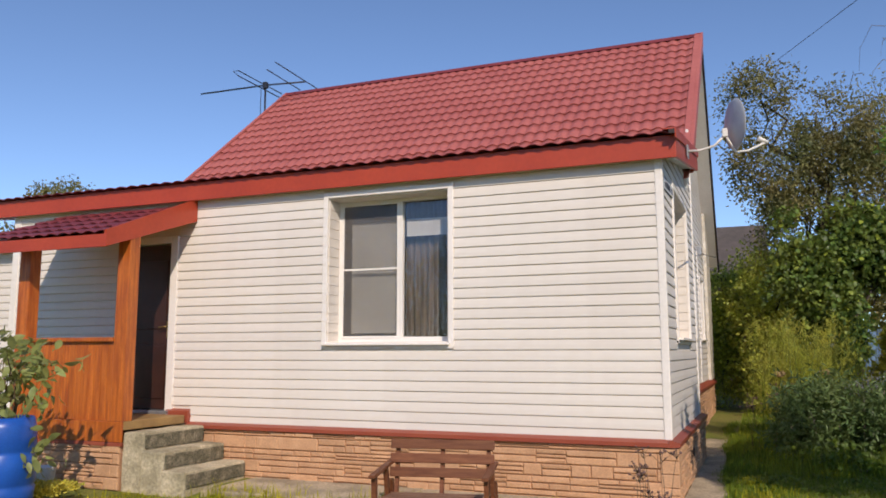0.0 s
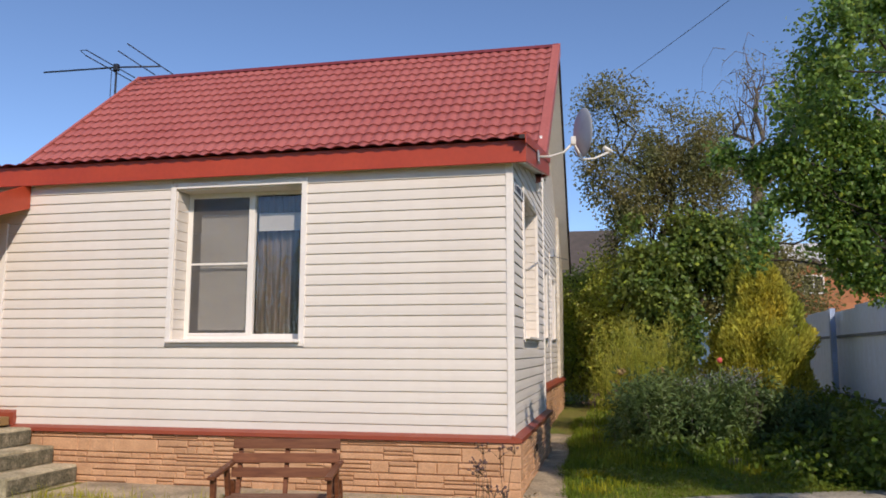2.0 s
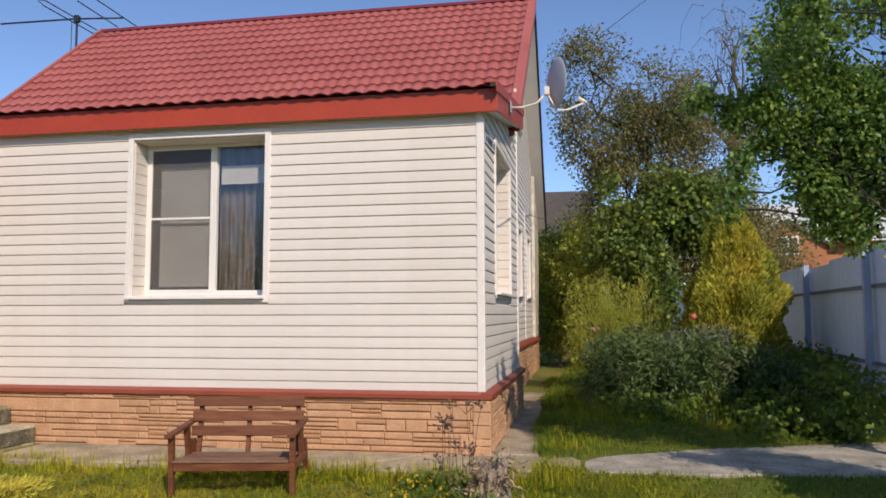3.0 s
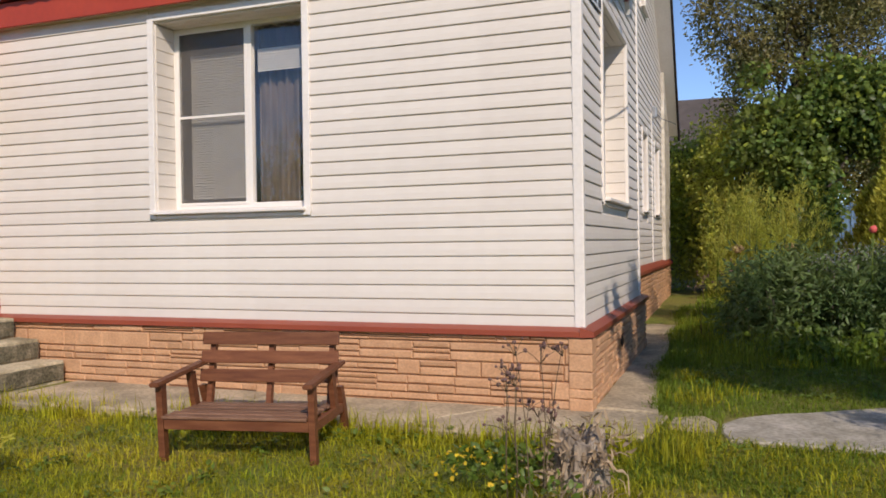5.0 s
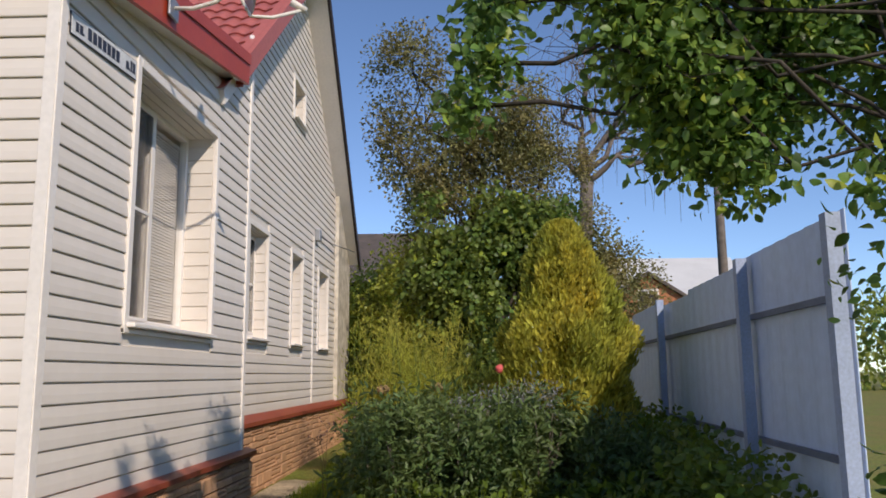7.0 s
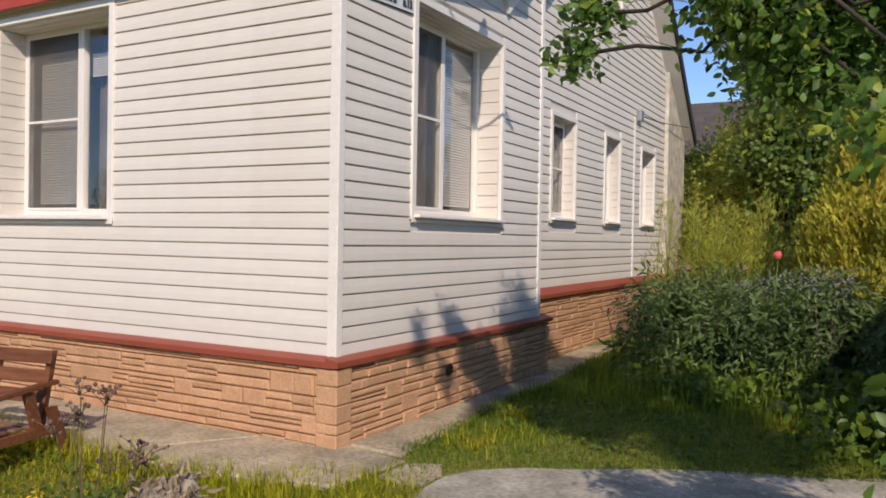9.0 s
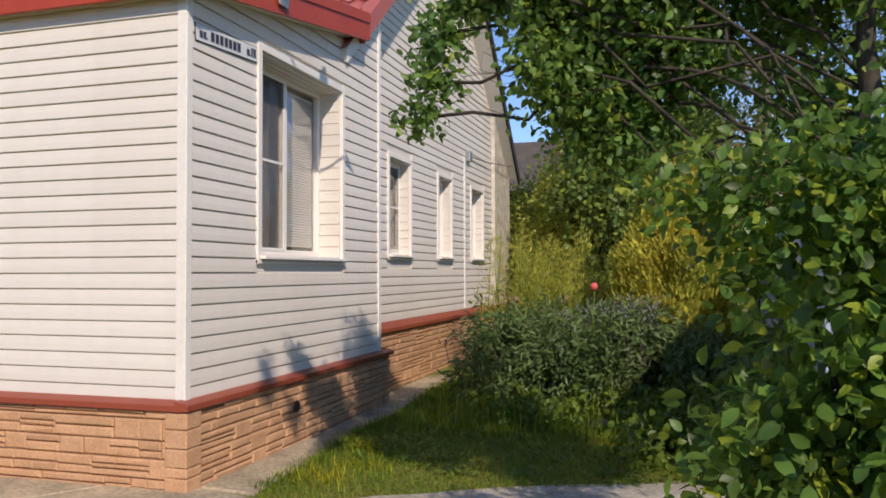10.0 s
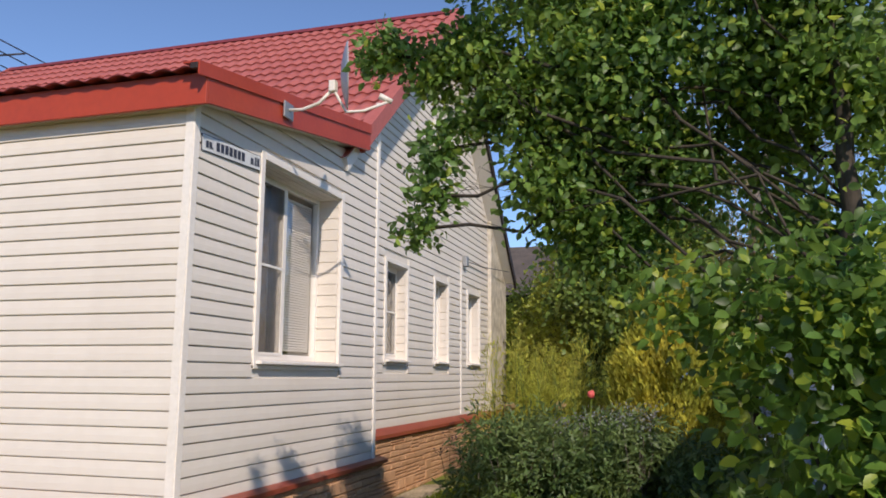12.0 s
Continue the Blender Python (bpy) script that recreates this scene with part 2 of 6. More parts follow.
M_YELLOW = leaf_mat("yellow_flower", (0.75, 0.52, 0.03), (0.65, 0.42, 0.02), 0.2)
M_ROSE = mat("coral_rose", (0.75, 0.14, 0.12), 0.6, (0.6, 0.08, 0.08), scale=25, bump=0.2)
M_DRYBLOOM = mat("faded_peach_bloom", (0.42, 0.27, 0.14), 0.8, (0.33, 0.25, 0.12), scale=20, fine=60, fine_amt=0.25, bump=0.5)
M_BLUE = mat("blue_plastic_barrel", (0.012, 0.10, 0.46), 0.35, (0.01, 0.075, 0.36), scale=3, fine_amt=0.08, bump=0.03)
M_BUCKET = mat("whitish_plastic_bucket", (0.6, 0.62, 0.62), 0.45, (0.48, 0.5, 0.5), scale=6, bump=0.03)
M_BLUEWOOD = mat("blue_painted_board", (0.16, 0.27, 0.44), 0.6, (0.10, 0.19, 0.34), scale=4, bump=0.1, stretch=(6, 6, 1))
M_BRICK = mat("orange_brick", (0.46, 0.19, 0.085), 0.85, (0.37, 0.14, 0.065), scale=3, fine=40, bump=0.1)
M_SLATE = mat("grey_slate_roof", (0.12, 0.095, 0.082), 0.9, (0.085, 0.07, 0.06), scale=3, fine=20, bump=0.2)
M_WHITEROOF = mat("pale_metal_roof", (0.66, 0.65, 0.63), 0.5, (0.6, 0.59, 0.57), scale=1, bump=0.05)
M_STONEGREY = mat("field_stone", (0.30, 0.26, 0.22), 0.85, (0.20, 0.18, 0.15), scale=8, fine=40, bump=0.5)


# ---- mesh helpers ----
def box(bm, x0, x1, y0, y1, z0, z1, bevel=0.0):
    vs = [bm.verts.new(p) for p in ((x0, y0, z0), (x1, y0, z0), (x1, y1, z0), (x0, y1, z0), (x0, y0, z1), (x1, y0, z1), (x1, y1, z1), (x0, y1, z1))]
    fs = [bm.faces.new([vs[i] for i in f]) for f in ((3, 2, 1, 0), (4, 5, 6, 7), (0, 1, 5, 4), (1, 2, 6, 5), (2, 3, 7, 6), (3, 0, 4, 7))]
    if bevel:
        es = list({e for f in fs for e in f.edges})
        bmesh.ops.bevel(bm, geom=es, offset=bevel, segments=2, affect="EDGES", profile=0.5)
    return bm


def boxed(*a, bevel=0.0):
    return box(bmesh.new(), *a, bevel=bevel)


def prism(bm, pts, along):
    """A flat polygon pts pushed along a vector."""
    a = [bm.verts.new(p) for p in pts]
    b = [bm.verts.new(Vector(p) + Vector(along)) for p in pts]
    bm.faces.new(a[::-1])
    bm.faces.new(b)
    for i in range(len(pts)):
        j = (i + 1) % len(pts)
        bm.faces.new((a[i], a[j], b[j], b[i]))
    bmesh.ops.recalc_face_normals(bm, faces=bm.faces[:])
    return bm


def prismed(pts, along):
    return prism(bmesh.new(), pts, along)


def tube(bm, pts, radii, sides=8):
    pts = [Vector(p) for p in pts]
    rings = []
    for i, p in enumerate(pts):
        d = (pts[min(i + 1, len(pts) - 1)] - pts[max(i - 1, 0)]).normalized()
        u = d.orthogonal().normalized() if abs(d.z) > 0.9 else d.cross(Vector((0, 0, 1))).normalized()
        v = d.cross(u)
        r = radii[i] if isinstance(radii, (list, tuple)) else radii
        rings.append([bm.verts.new(p + (u * math.cos(2 * math.pi * k / sides) + v * math.sin(2 * math.pi * k / sides)) * r) for k in range(sides)])
    for a, b in zip(rings, rings[1:]):
        for k in range(sides):
            f = bm.faces.new((a[k], a[(k + 1) % sides], b[(k + 1) % sides], b[k]))
            f.smooth = True
    bm.faces.new(rings[0][::-1])
    bm.faces.new(rings[-1])
    return bm


def tubed(pts, radii, sides=8):
    return tube(bmesh.new(), pts, radii, sides)


def lathe(bm, prof, cx=0, cy=0, sides=24):
    rings = [[bm.verts.new((cx + r * math.cos(2 * math.pi * k / sides), cy + r * math.sin(2 * math.pi * k / sides), z)) for k in range(sides)] for r, z in prof]
    for a, b in zip(rings, rings[1:]):
        for k in range(sides):
            f = bm.faces.new((a[k], a[(k + 1) % sides], b[(k + 1) % sides], b[k]))
            f.smooth = True
    bm.faces.new(rings[0][::-1])
    bm.faces.new(rings[-1])
    return bm


def link(name, me, material, parent=None, label=""):
    ob = new(name, me)
    if not me.materials:
        me.materials.append(material)
    ob.parent = parent
    if label:
        tagged(ob, label)
    return ob


def part(name, bm, material, parent=None, label=""):
    """Links a bmesh as one mesh object under a thing or part."""
    me = bpy.data.meshes.new(name)
    bm.to_mesh(me)
    bm.free()
    return link(name, me, material, parent, label)


def raw(name, verts, faces, material, parent=None, label="", smooth=False):
    me = bpy.data.meshes.new(name)
    verts, faces = np.asarray(verts, np.float32), np.asarray(faces, np.int32)
    n, k = faces.shape
    me.vertices.add(len(verts))
    me.vertices.foreach_set("co", verts.ravel())
    me.loops.add(n * k)
    me.loops.foreach_set("vertex_index", faces.ravel())
    me.polygons.add(n)
    me.polygons.foreach_set("loop_start", np.arange(0, n * k, k, dtype=np.int32))
    me.polygons.foreach_set("loop_total", np.full(n, k, np.int32))
    me.polygons.foreach_set("use_smooth", np.full(n, smooth))
    me.update(calc_edges=True)
    return link(name, me, material, parent, label)


def thing(name, label, category, group="", kind="", at=(0, 0, 0)):
    ob = new(name)
    ob.location = at
    ob.empty_display_size = 0.2
    return tagged(ob, label, category, group, kind)


rng = np.random.default_rng(7)

# ---- ground ----
def ground_z(x, y):
    """Lawn height: a little under the paving in front of the house, level beside it, rising gently at the back."""
    z = -0.10 + 0.08 * min(max((y + 1.6) / 1.0, 0), 1) + 0.012 * max(y - 3.0, 0) * (1 if y < 30 else 0)
    if y >= 30:
        z = -0.02 + 0.324
    return z + 0.018 * noise.noise(Vector((x * 0.7, y * 0.7, 0.3)))


def make_ground():
    xs = np.concatenate([[-900, -300, -120, -60, -35, -22], np.arange(-15, 16, 0.5), [22, 35, 60, 120, 300, 900]])
    ys = np.concatenate([[-900, -300, -100, -50, -25], np.arange(-15, 25, 0.5), [32, 45, 70, 130, 300, 900]])
    verts = [(x, y, ground_z(x, y)) for y in ys for x in xs]
    w = len(xs)
    faces = [(j * w + i, j * w + i + 1, (j + 1) * w + i + 1, (j + 1) * w + i) for j in range(len(ys) - 1) for i in range(w - 1)]
    ob = raw("ground", verts, faces, M_SOIL, smooth=True)
    tagged(ob, "green lawn soil spreading round the house", "lawn", kind="structure")


make_ground()

# ---- house ----
ROW, ROW_0 = 0.114, 0.584
house = thing("house", "one-storey cream vinyl-sided house with a red metal tile roof", "house")
PLANK_CACHE = {}


def plank_mesh(length):
    """One clapboard row, running along +x from the origin, its face towards -y."""
    key = round(length, 3)
    if key not in PLANK_CACHE:
        prof = ((0.004, 0.002), (-0.018, 0.0), (-0.0205, 0.005), (-0.0175, 0.05), (-0.009, 0.105), (0.0, 0.1105), (0.004, 0.1105))
        bm = bmesh.new()
        prism(bm, [(0, d, z) for d, z in prof], (key, 0, 0))
        me = bpy.data.meshes.new("siding_plank")
        bm.to_mesh(me)
        bm.free()
        PLANK_CACHE[key] = me
    return PLANK_CACHE[key]


def plank(parent, x, y, z, length, turn=0.0, material=None):
    if length < 0.03:
        return
    ob = link("siding_plank", plank_mesh(length), material or M_SIDING, parent)
    ob.location, ob.rotation_euler = (x, y, z), (0, 0, radians(turn))


def minus(a, b, holes):
    """The stretches of a..b outside the holes."""
    out, at = [], a
    for h0, h1 in sorted(holes):
        if h1 <= at or h0 >= b:
            continue
        if h0 > at:
            out.append((at, h0))
        at = max(at, h1)
    if at < b:
        out.append((at, b))
    return out


# openings: (a, b, z0, z1) along the wall
FW = (-3.893, -2.343, 1.592, 3.320)
SW = (1.003, 2.597, 1.645, 3.325)
DOORWAY = (-7.02, -6.20, 0.73, 2.93)
FAR_WINDOWS = [(4.69, 5.50, 1.735, 2.98), (6.81, 7.51, 1.745, 2.98), (8.77, 9.60, 1.75, 2.98), (6.76, 7.45, 4.95, 5.49)]
X_LEFT, Y_STEP, X_MAIN, Y_BACK = -9.10, 3.65, -0.28, 11.66
RIDGE_Y, RIDGE_Z, EAVE_Y, EAVE_Z = 7.06, 7.485, 2.62, 3.805
PITCH = (RIDGE_Z - EAVE_Z) / (RIDGE_Y - EAVE_Y)
LOW_PITCH = 0.167


def main_roof_z(y):
    return RIDGE_Z - PITCH * abs(y - RIDGE_Y)


# wall cores, each with its openings
def core(name, spans, label="", material=None):
    holder = thing(name, label, "")
    holder.parent = house
    for s in spans:
        part("backing", boxed(*s), material or M_SIDING, holder)
    return holder


wall_front = core("wall", [
    (X_LEFT, DOORWAY[0], 0, 0.28, 0.5, 3.5), (DOORWAY[0], DOORWAY[1], 0, 0.28, DOORWAY[3], 3.5),
    (DOORWAY[1], FW[0], 0, 0.28, 0.5, 3.5), (FW[0], FW[1], 0, 0.28, 0.5, FW[2]), (FW[0], FW[1], 0, 0.28, FW[3], 3.5),
    (FW[1], -0.004, 0, 0.28, 0.5, 3.5)], "cream clapboard front wall")
wall_side = core("wall", [
    (-0.28, 0, 0.28, SW[0], 0.5, 3.5), (-0.28, 0, SW[0], SW[1], 0.5, SW[2]), (-0.28, 0, SW[0], SW[1], SW[3], 3.72),
    (-0.28, 0, SW[1], Y_STEP, 0.5, 3.9), (-0.28, 0, 2.9, Y_STEP, 3.9, 4.25)], "cream clapboard side wall of the annex")
gable_spans, at = [], Y_STEP
for a, b, z0, z1 in FAR_WINDOWS[:3]:
    gable_spans += [(X_MAIN - 0.28, X_MAIN, at, a, 0.7, 3.1), (X_MAIN - 0.28, X_MAIN, a, b, 0.7, z0), (X_MAIN - 0.28, X_MAIN, a, b, z1, 3.1)]
    at = b
gable_spans += [(X_MAIN - 0.28, X_MAIN, at, Y_BACK, 0.7, 3.1), (X_MAIN - 0.28, X_MAIN, Y_STEP, Y_BACK - 0.2, 3.1, 4.2)]
wall_gable = core("wall", gable_spans, "cream clapboard gable wall")
bm = bmesh.new()
ga, gb, gz0, gz1 = FAR_WINDOWS[3]
low = lambda z: RIDGE_Y - (RIDGE_Z - 0.16 - z) / PITCH
high = lambda z: RIDGE_Y + (RIDGE_Z - 0.16 - z) / PITCH
for pts in ([(3.4, 4.2), (high(4.2), 4.2), (high(gz0), gz0), (low(gz0), gz0)],
            [(low(gz0), gz0), (ga, gz0), (ga, gz1), (low(gz1), gz1)], [(gb, gz0), (high(gz0), gz0), (high(gz1), gz1), (gb, gz1)],
            [(low(gz1), gz1), (high(gz1), gz1), (RIDGE_Y, RIDGE_Z - 0.16)]):
    prism(bm, [(X_MAIN - 0.28, y, z) for y, z in pts], (0.28, 0, 0))
part("wall", bm, M_SIDING, house, "cream clapboard gable triangle")
core("wall", [(X_LEFT, X_LEFT + 0.28, 0.284, 3.3, -0.1, 3.45), (X_LEFT, X_LEFT + 0.28, 3.3, Y_BACK, -0.1, 4.2), (X_LEFT + 0.28, X_MAIN - 0.284, Y_BACK - 0.28, Y_BACK, -0.1, 4.2)])
part("wall", prismed([(X_LEFT + 0.02, 3.4, 4.2), (X_LEFT + 0.02, 11.3, 4.2), (X_LEFT + 0.02, RIDGE_Y, RIDGE_Z - 0.2)], (0.2, 0, 0)), M_SIDING, house)
core("partition", [(-6.1, -6.0, 0.284, 3.7, 0.6, 3.4), (-6.0, -0.284, 3.7, 3.8, 0.6, 3.4)], material=M_ROOM)
core("floor_slab", [(X_LEFT + 0.284, -0.284, 0.284, 3.7, 0.5, 0.6), (X_LEFT + 0.284, X_MAIN - 0.284, 3.81, Y_BACK - 0.284, 0.5, 0.7)], material=M_ROOM)
core("partition", [(-3.0, -2.9, 3.81, Y_BACK - 0.284, 0.7, 3.6), (-2.9, X_MAIN - 0.284, 3.81, Y_BACK - 0.29, 3.5, 3.6)], material=M_ROOM)
core("partition", [(-6.0, -0.284, 0.284, 3.7, 3.405, 3.45)], material=M_ROOM)

# clapboards of the front wall
k = 0
while ROW_0 + k * ROW < 3.44:
    z = ROW_0 + k * ROW
    holes = []
    if z + ROW > FW[2] - 0.07 and z < FW[3] + 0.06:
        holes.append((FW[0] - 0.06, FW[1] + 0.06))
    if z < DOORWAY[3] + 0.07:
        holes.append((DOORWAY[0] - 0.07, DOORWAY[1] + 0.07))
    if z < 0.75:
        holes.append((-7.02, -5.85))
    for a, b in minus(X_LEFT + 0.09, -0.045, holes):
        plank(wall_front, a, 0, z, b - a)
    k += 1
# of the annex side
k = 0
while ROW_0 + k * ROW < 4.75:
    z = ROW_0 + k * ROW
    a = max(0.045, (z + ROW - 3.60) / LOW_PITCH)
    if z > 3.8:
        a = max(2.72, EAVE_Y + (z + 0.2 - EAVE_Z) / PITCH)
    holes = [(SW[0] - 0.06, SW[1] + 0.06)] if z + ROW > SW[2] - 0.07 and z < SW[3] + 0.06 else []
    for p, q in minus(a, Y_STEP - 0.05, holes):
        plank(wall_side, 0, p, z, q - p, 90)
    k += 1
# of the main gable
k = 0
while 0.871 + k * ROW < RIDGE_Z - 0.35:
    z = 0.871 + k * ROW
    a = max(Y_STEP + 0.01, EAVE_Y + (z + 0.26 - EAVE_Z) / PITCH)
    b = min(10.34, RIDGE_Y + (RIDGE_Z - z - 0.28) / PITCH)
    holes = [(w[0] - 0.07, w[1] + 0.07) for w in FAR_WINDOWS if z + ROW > w[2] - 0.08 and z < w[3] + 0.06]
    for p, q in minus(a, b, holes):
        plank(wall_gable, X_MAIN, p, z, q - p, 90)
    k += 1

# corner posts and vertical joints
def trim(name, *a, material=None, parent=None, bevel=0.006, label=""):
    return part(name, boxed(*a, bevel=bevel), material or M_TRIM, parent or house, label)


bm = bmesh.new()
prism(bm, [(-0.055, -0.026, 0.575), (0.026, -0.026, 0.575), (0.026, 0.055, 0.575), (0, 0.055, 0.575), (0, 0, 0.575), (-0.055, 0, 0.575)], (0, 0, 2.90))
bmesh.ops.bevel(bm, geom=[e for e in bm.edges if abs(e.verts[0].co.z - e.verts[1].co.z) > 1], offset=0.008, segments=2, affect="EDGES")
part("corner_post", bm, M_TRIM, house, "white corner post")
trim("corner_post", -0.01, 0.03, Y_STEP - 0.06, Y_STEP + 0.02, 0.575, 4.72)
trim("corner_post", X_LEFT - 0.02, X_LEFT + 0.10, -0.028, 0, 0.6, 3.42)
trim("joint_strip", X_MAIN, X_MAIN + 0.03, 8.29, 8.36, 0.88, 3.48, label="white vertical joint strip")
bm = bmesh.new()
box(bm, X_MAIN - 0.28, X_MAIN + 0.075, 10.36, 10.50, 0.86, 4.62)
box(bm, X_MAIN - 0.28, X_MAIN + 0.065, 10.51, Y_BACK + 0.10, 0.86, 4.4)
part("corner_pillar", bm, M_OLDTRIM, house, "weathered boxed corner pillar")


# windows
def window(name, plane, a, b, z0, z1, depth, mullion, label, net_first=True, bar=0.50, casing=0.065):
    """A recessed window. plane 'y': in the front wall, running along x; 'x': in a wall facing +x, running along y."""
    win = thing(name, label, "")
    win.parent = house
    face = 0.0 if plane in ("y", "x") else X_MAIN

    def put(n, a0, a1, d0, d1, c0, c1, material, label="", bevel=0.0):
        s = (a0, a1, face + d0, face + d1, c0, c1) if plane == "y" else (face - d1, face - d0, a0, a1, c0, c1)
        return part(n, boxed(*s, bevel=bevel), material, win, label)

    top = casing
    put("casing", a - casing, a, -0.034, 0.0, z0 - 0.08, z1 + top, M_TRIM, "white casing board", 0.005)
    put("casing", b, b + casing, -0.034, 0.0, z0 - 0.08, z1 + top, M_TRIM, "", 0.005)
    put("casing", a, b, -0.034, 0.0, z1, z1 + top, M_TRIM, "", 0.005)
    put("window_sill", a - 0.03, b + 0.02, -0.085, depth, z0 - 0.042, z0 - 0.014, M_TRIM, "white sloping sill", 0.006)
    put("window_sill", a - casing, b + casing, -0.030, 0.0, z0 - 0.08, z0 - 0.052, M_TRIM)
    # lined reveals
    k = 0
    while z0 + k * ROW < z1 - 0.02:
        h = min(ROW - 0.008, z1 - z0 - k * ROW - 0.006)
        for lo, hi in ((a, a + 0.012), (b - 0.012, b)):
            put("reveal_board", lo, hi, 0.002, depth, z0 + k * ROW, z0 + k * ROW + h, M_SIDING)
        k += 1
    for i in range(3):
        put("reveal_board", a + 0.012, b - 0.012, 0.004 + i * depth / 3, (i + 1) * depth / 3 - 0.006, z1 - 0.014, z1 - 0.002, M_SIDING)
    # frame
    f, d0, d1 = 0.05, depth, depth + 0.06
    put("window_frame", a, a + f, d0, d1, z0, z1, M_PVC, "white plastic frame", 0.004)
    put("window_frame", b - f, b, d0, d1, z0, z1, M_PVC, "", 0.004)
    put("window_frame", a + f, b - f, d0, d1, z1 - f, z1, M_PVC, "", 0.004)
    put("window_frame", a + f, b - f, d0, d1, z0, z0 + f * 1.2, M_PVC, "", 0.004)
    if mullion:
        put("mullion", mullion - 0.024, mullion + 0.024, d0 - 0.004, d1, z0 + f, z1 - f, M_PVC, "", 0.004)
        sash = ((a + f, mullion - 0.024), (mullion + 0.024, b - f))
    else:
        sash = ((a + f, b - f),)
    for i, (p, q) in enumerate(sash):
        g = put("pane", p, q, d0 + 0.03, d0 + 0.036, z0 + f, z1 - f, M_GLASS, "reflecting clear glass")
        g.visible_shadow = False
        if i == 0 and net_first:
            zz = z0 + (z1 - z0) * bar
            for s in ((p, p + 0.022, z0 + f, z1 - f), (q - 0.022, q, z0 + f, z1 - f)):
                put("net_frame", s[0], s[1], d0 - 0.008, d0 + 0.008, s[2], s[3], M_PVC)
            for c in (z0 + f, zz, z1 - f - 0.022):
                put("net_frame", p + 0.022, q - 0.022, d0 - 0.008, d0 + 0.008, c, c + 0.022, M_PVC)
            put("insect_net", p + 0.022, q - 0.022, d0 - 0.001, d0 + 0.001, z0 + f, z1 - f, M_NET, "fine grey insect net").visible_shadow = False
    return win, put, sash


def blind(put, p, q, d, z_low, z_high, step=0.025):
    """Slats of a horizontal blind, joined: too fine to pick apart."""
    bm = bmesh.new()
    z = z_high
    ob = put("blind", p, q, d, d + 0.01, z_high, z_high + 0.02, M_BLIND, "grey horizontal slat blind")
    me = ob.data
    bm.from_mesh(me)
    cx = (ob.data.vertices[0].co + ob.data.vertices[6].co) / 2
    along_x = abs(ob.data.vertices[0].co.x - ob.data.vertices[1].co.x) > abs(ob.data.vertices[0].co.y - ob.data.vertices[3].co.y)
    while z > z_low:
        if along_x:
            prism(bm, [(p, cx.y - 0.005, z - 0.011), (p, cx.y + 0.005, z + 0.010), (p, cx.y + 0.007, z + 0.009), (p, cx.y - 0.003, z - 0.012)], (q - p, 0, 0))
        else:
            prism(bm, [(cx.x + 0.005, p, z - 0.011), (cx.x - 0.005, p, z + 0.010), (cx.x - 0.007, p, z + 0.009), (cx.x + 0.003, p, z - 0.012)], (0, q - p, 0))
        z -= step
    bm.to_mesh(me)
    bm.free()


def curtain(name, win, p, q, y, z0, z1, plane="y", folds=9, depth=0.05):
    verts, faces, n = [], [], folds * 8
    for i in range(n + 1):
        u = p + (q - p) * i / n
        d = y + depth * (0.6 * math.sin(i / 8 * 2 * math.pi) + 0.4 * math.sin(i / 5.3 * 2 * math.pi + 1))
        for z in (z0, z1):
            verts.append((u, d, z) if plane == "y" else (-d, u, z))
    for i in range(n):
        faces.append((2 * i, 2 * i + 2, 2 * i + 3, 2 * i + 1))
    return raw(name, verts, faces, M_CURTAIN, win, "brown gauze curtain in folds", smooth=True)


w, put, sash = window("window", "y", *FW, 0.25, -3.055, "wide white window with an insect net, blinds and a curtain")
blind(put, sash[0][0] + 0.09, sash[0][1] - 0.02, 0.325, FW[2] + 0.10, FW[3] - 0.28)
blind(put, sash[1][0] + 0.02, sash[1][1] - 0.02, 0.325, FW[3] - 0.46, FW[3] - 0.28, 0.022)
curtain("curtain", w, sash[1][0] - 0.05, sash[1][1] + 0.1, 0.44, 1.0, 3.3)
w, put, sash = window("window", "x", *SW, 0.22, 1.86, "white side window with an insect net and a lowered blind")
blind(put, sash[1][0] + 0.02, sash[1][1] - 0.02, 0.275, SW[2] + 0.1, SW[3] - 0.12)
curtain("curtain", w, sash[0][0], sash[0][1], 0.40, 1.0, 3.3, "x", 6)
for i, (a, b, z0, z1) in enumerate(FAR_WINDOWS):
    window("window", "main", a, b, z0, z1, 0.13, None, "narrow white window in the gable wall", i == 0)

# drip caps over the plinth
def cap(name, pts, along, label=""):
    return part(name, prismed(pts, along), M_REDTRIM, house, label)


cap("drip_cap", [(-5.85, 0.0, 0.62), (-5.85, -0.105, 0.585), (-5.85, -0.105, 0.545), (-5.85, 0.0, 0.535)], (5.848, 0, 0), "brown-red drip cap above the plinth")
cap("drip_cap", [(0.0, -0.105, 0.541), (0.105, -0.105, 0.549), (0.105, -0.105, 0.588), (0.0, -0.105, 0.618)], (0, 3.98, 0))
cap("drip_cap", [(X_MAIN, Y_STEP + 0.08, 0.89), (X_MAIN + 0.11, Y_STEP + 0.08, 0.80), (X_MAIN + 0.11, Y_STEP + 0.08, 0.755), (X_MAIN, Y_STEP + 0.08, 0.74)], (0, Y_BACK - Y_STEP + 0.05, 0))
cap("drip_cap", [(-6.2, 0.0, 0.77), (-6.2, -0.07, 0.745), (-6.2, -0.07, 0.60), (-6.2, 0.0, 0.60)], (0.36, 0, 0))


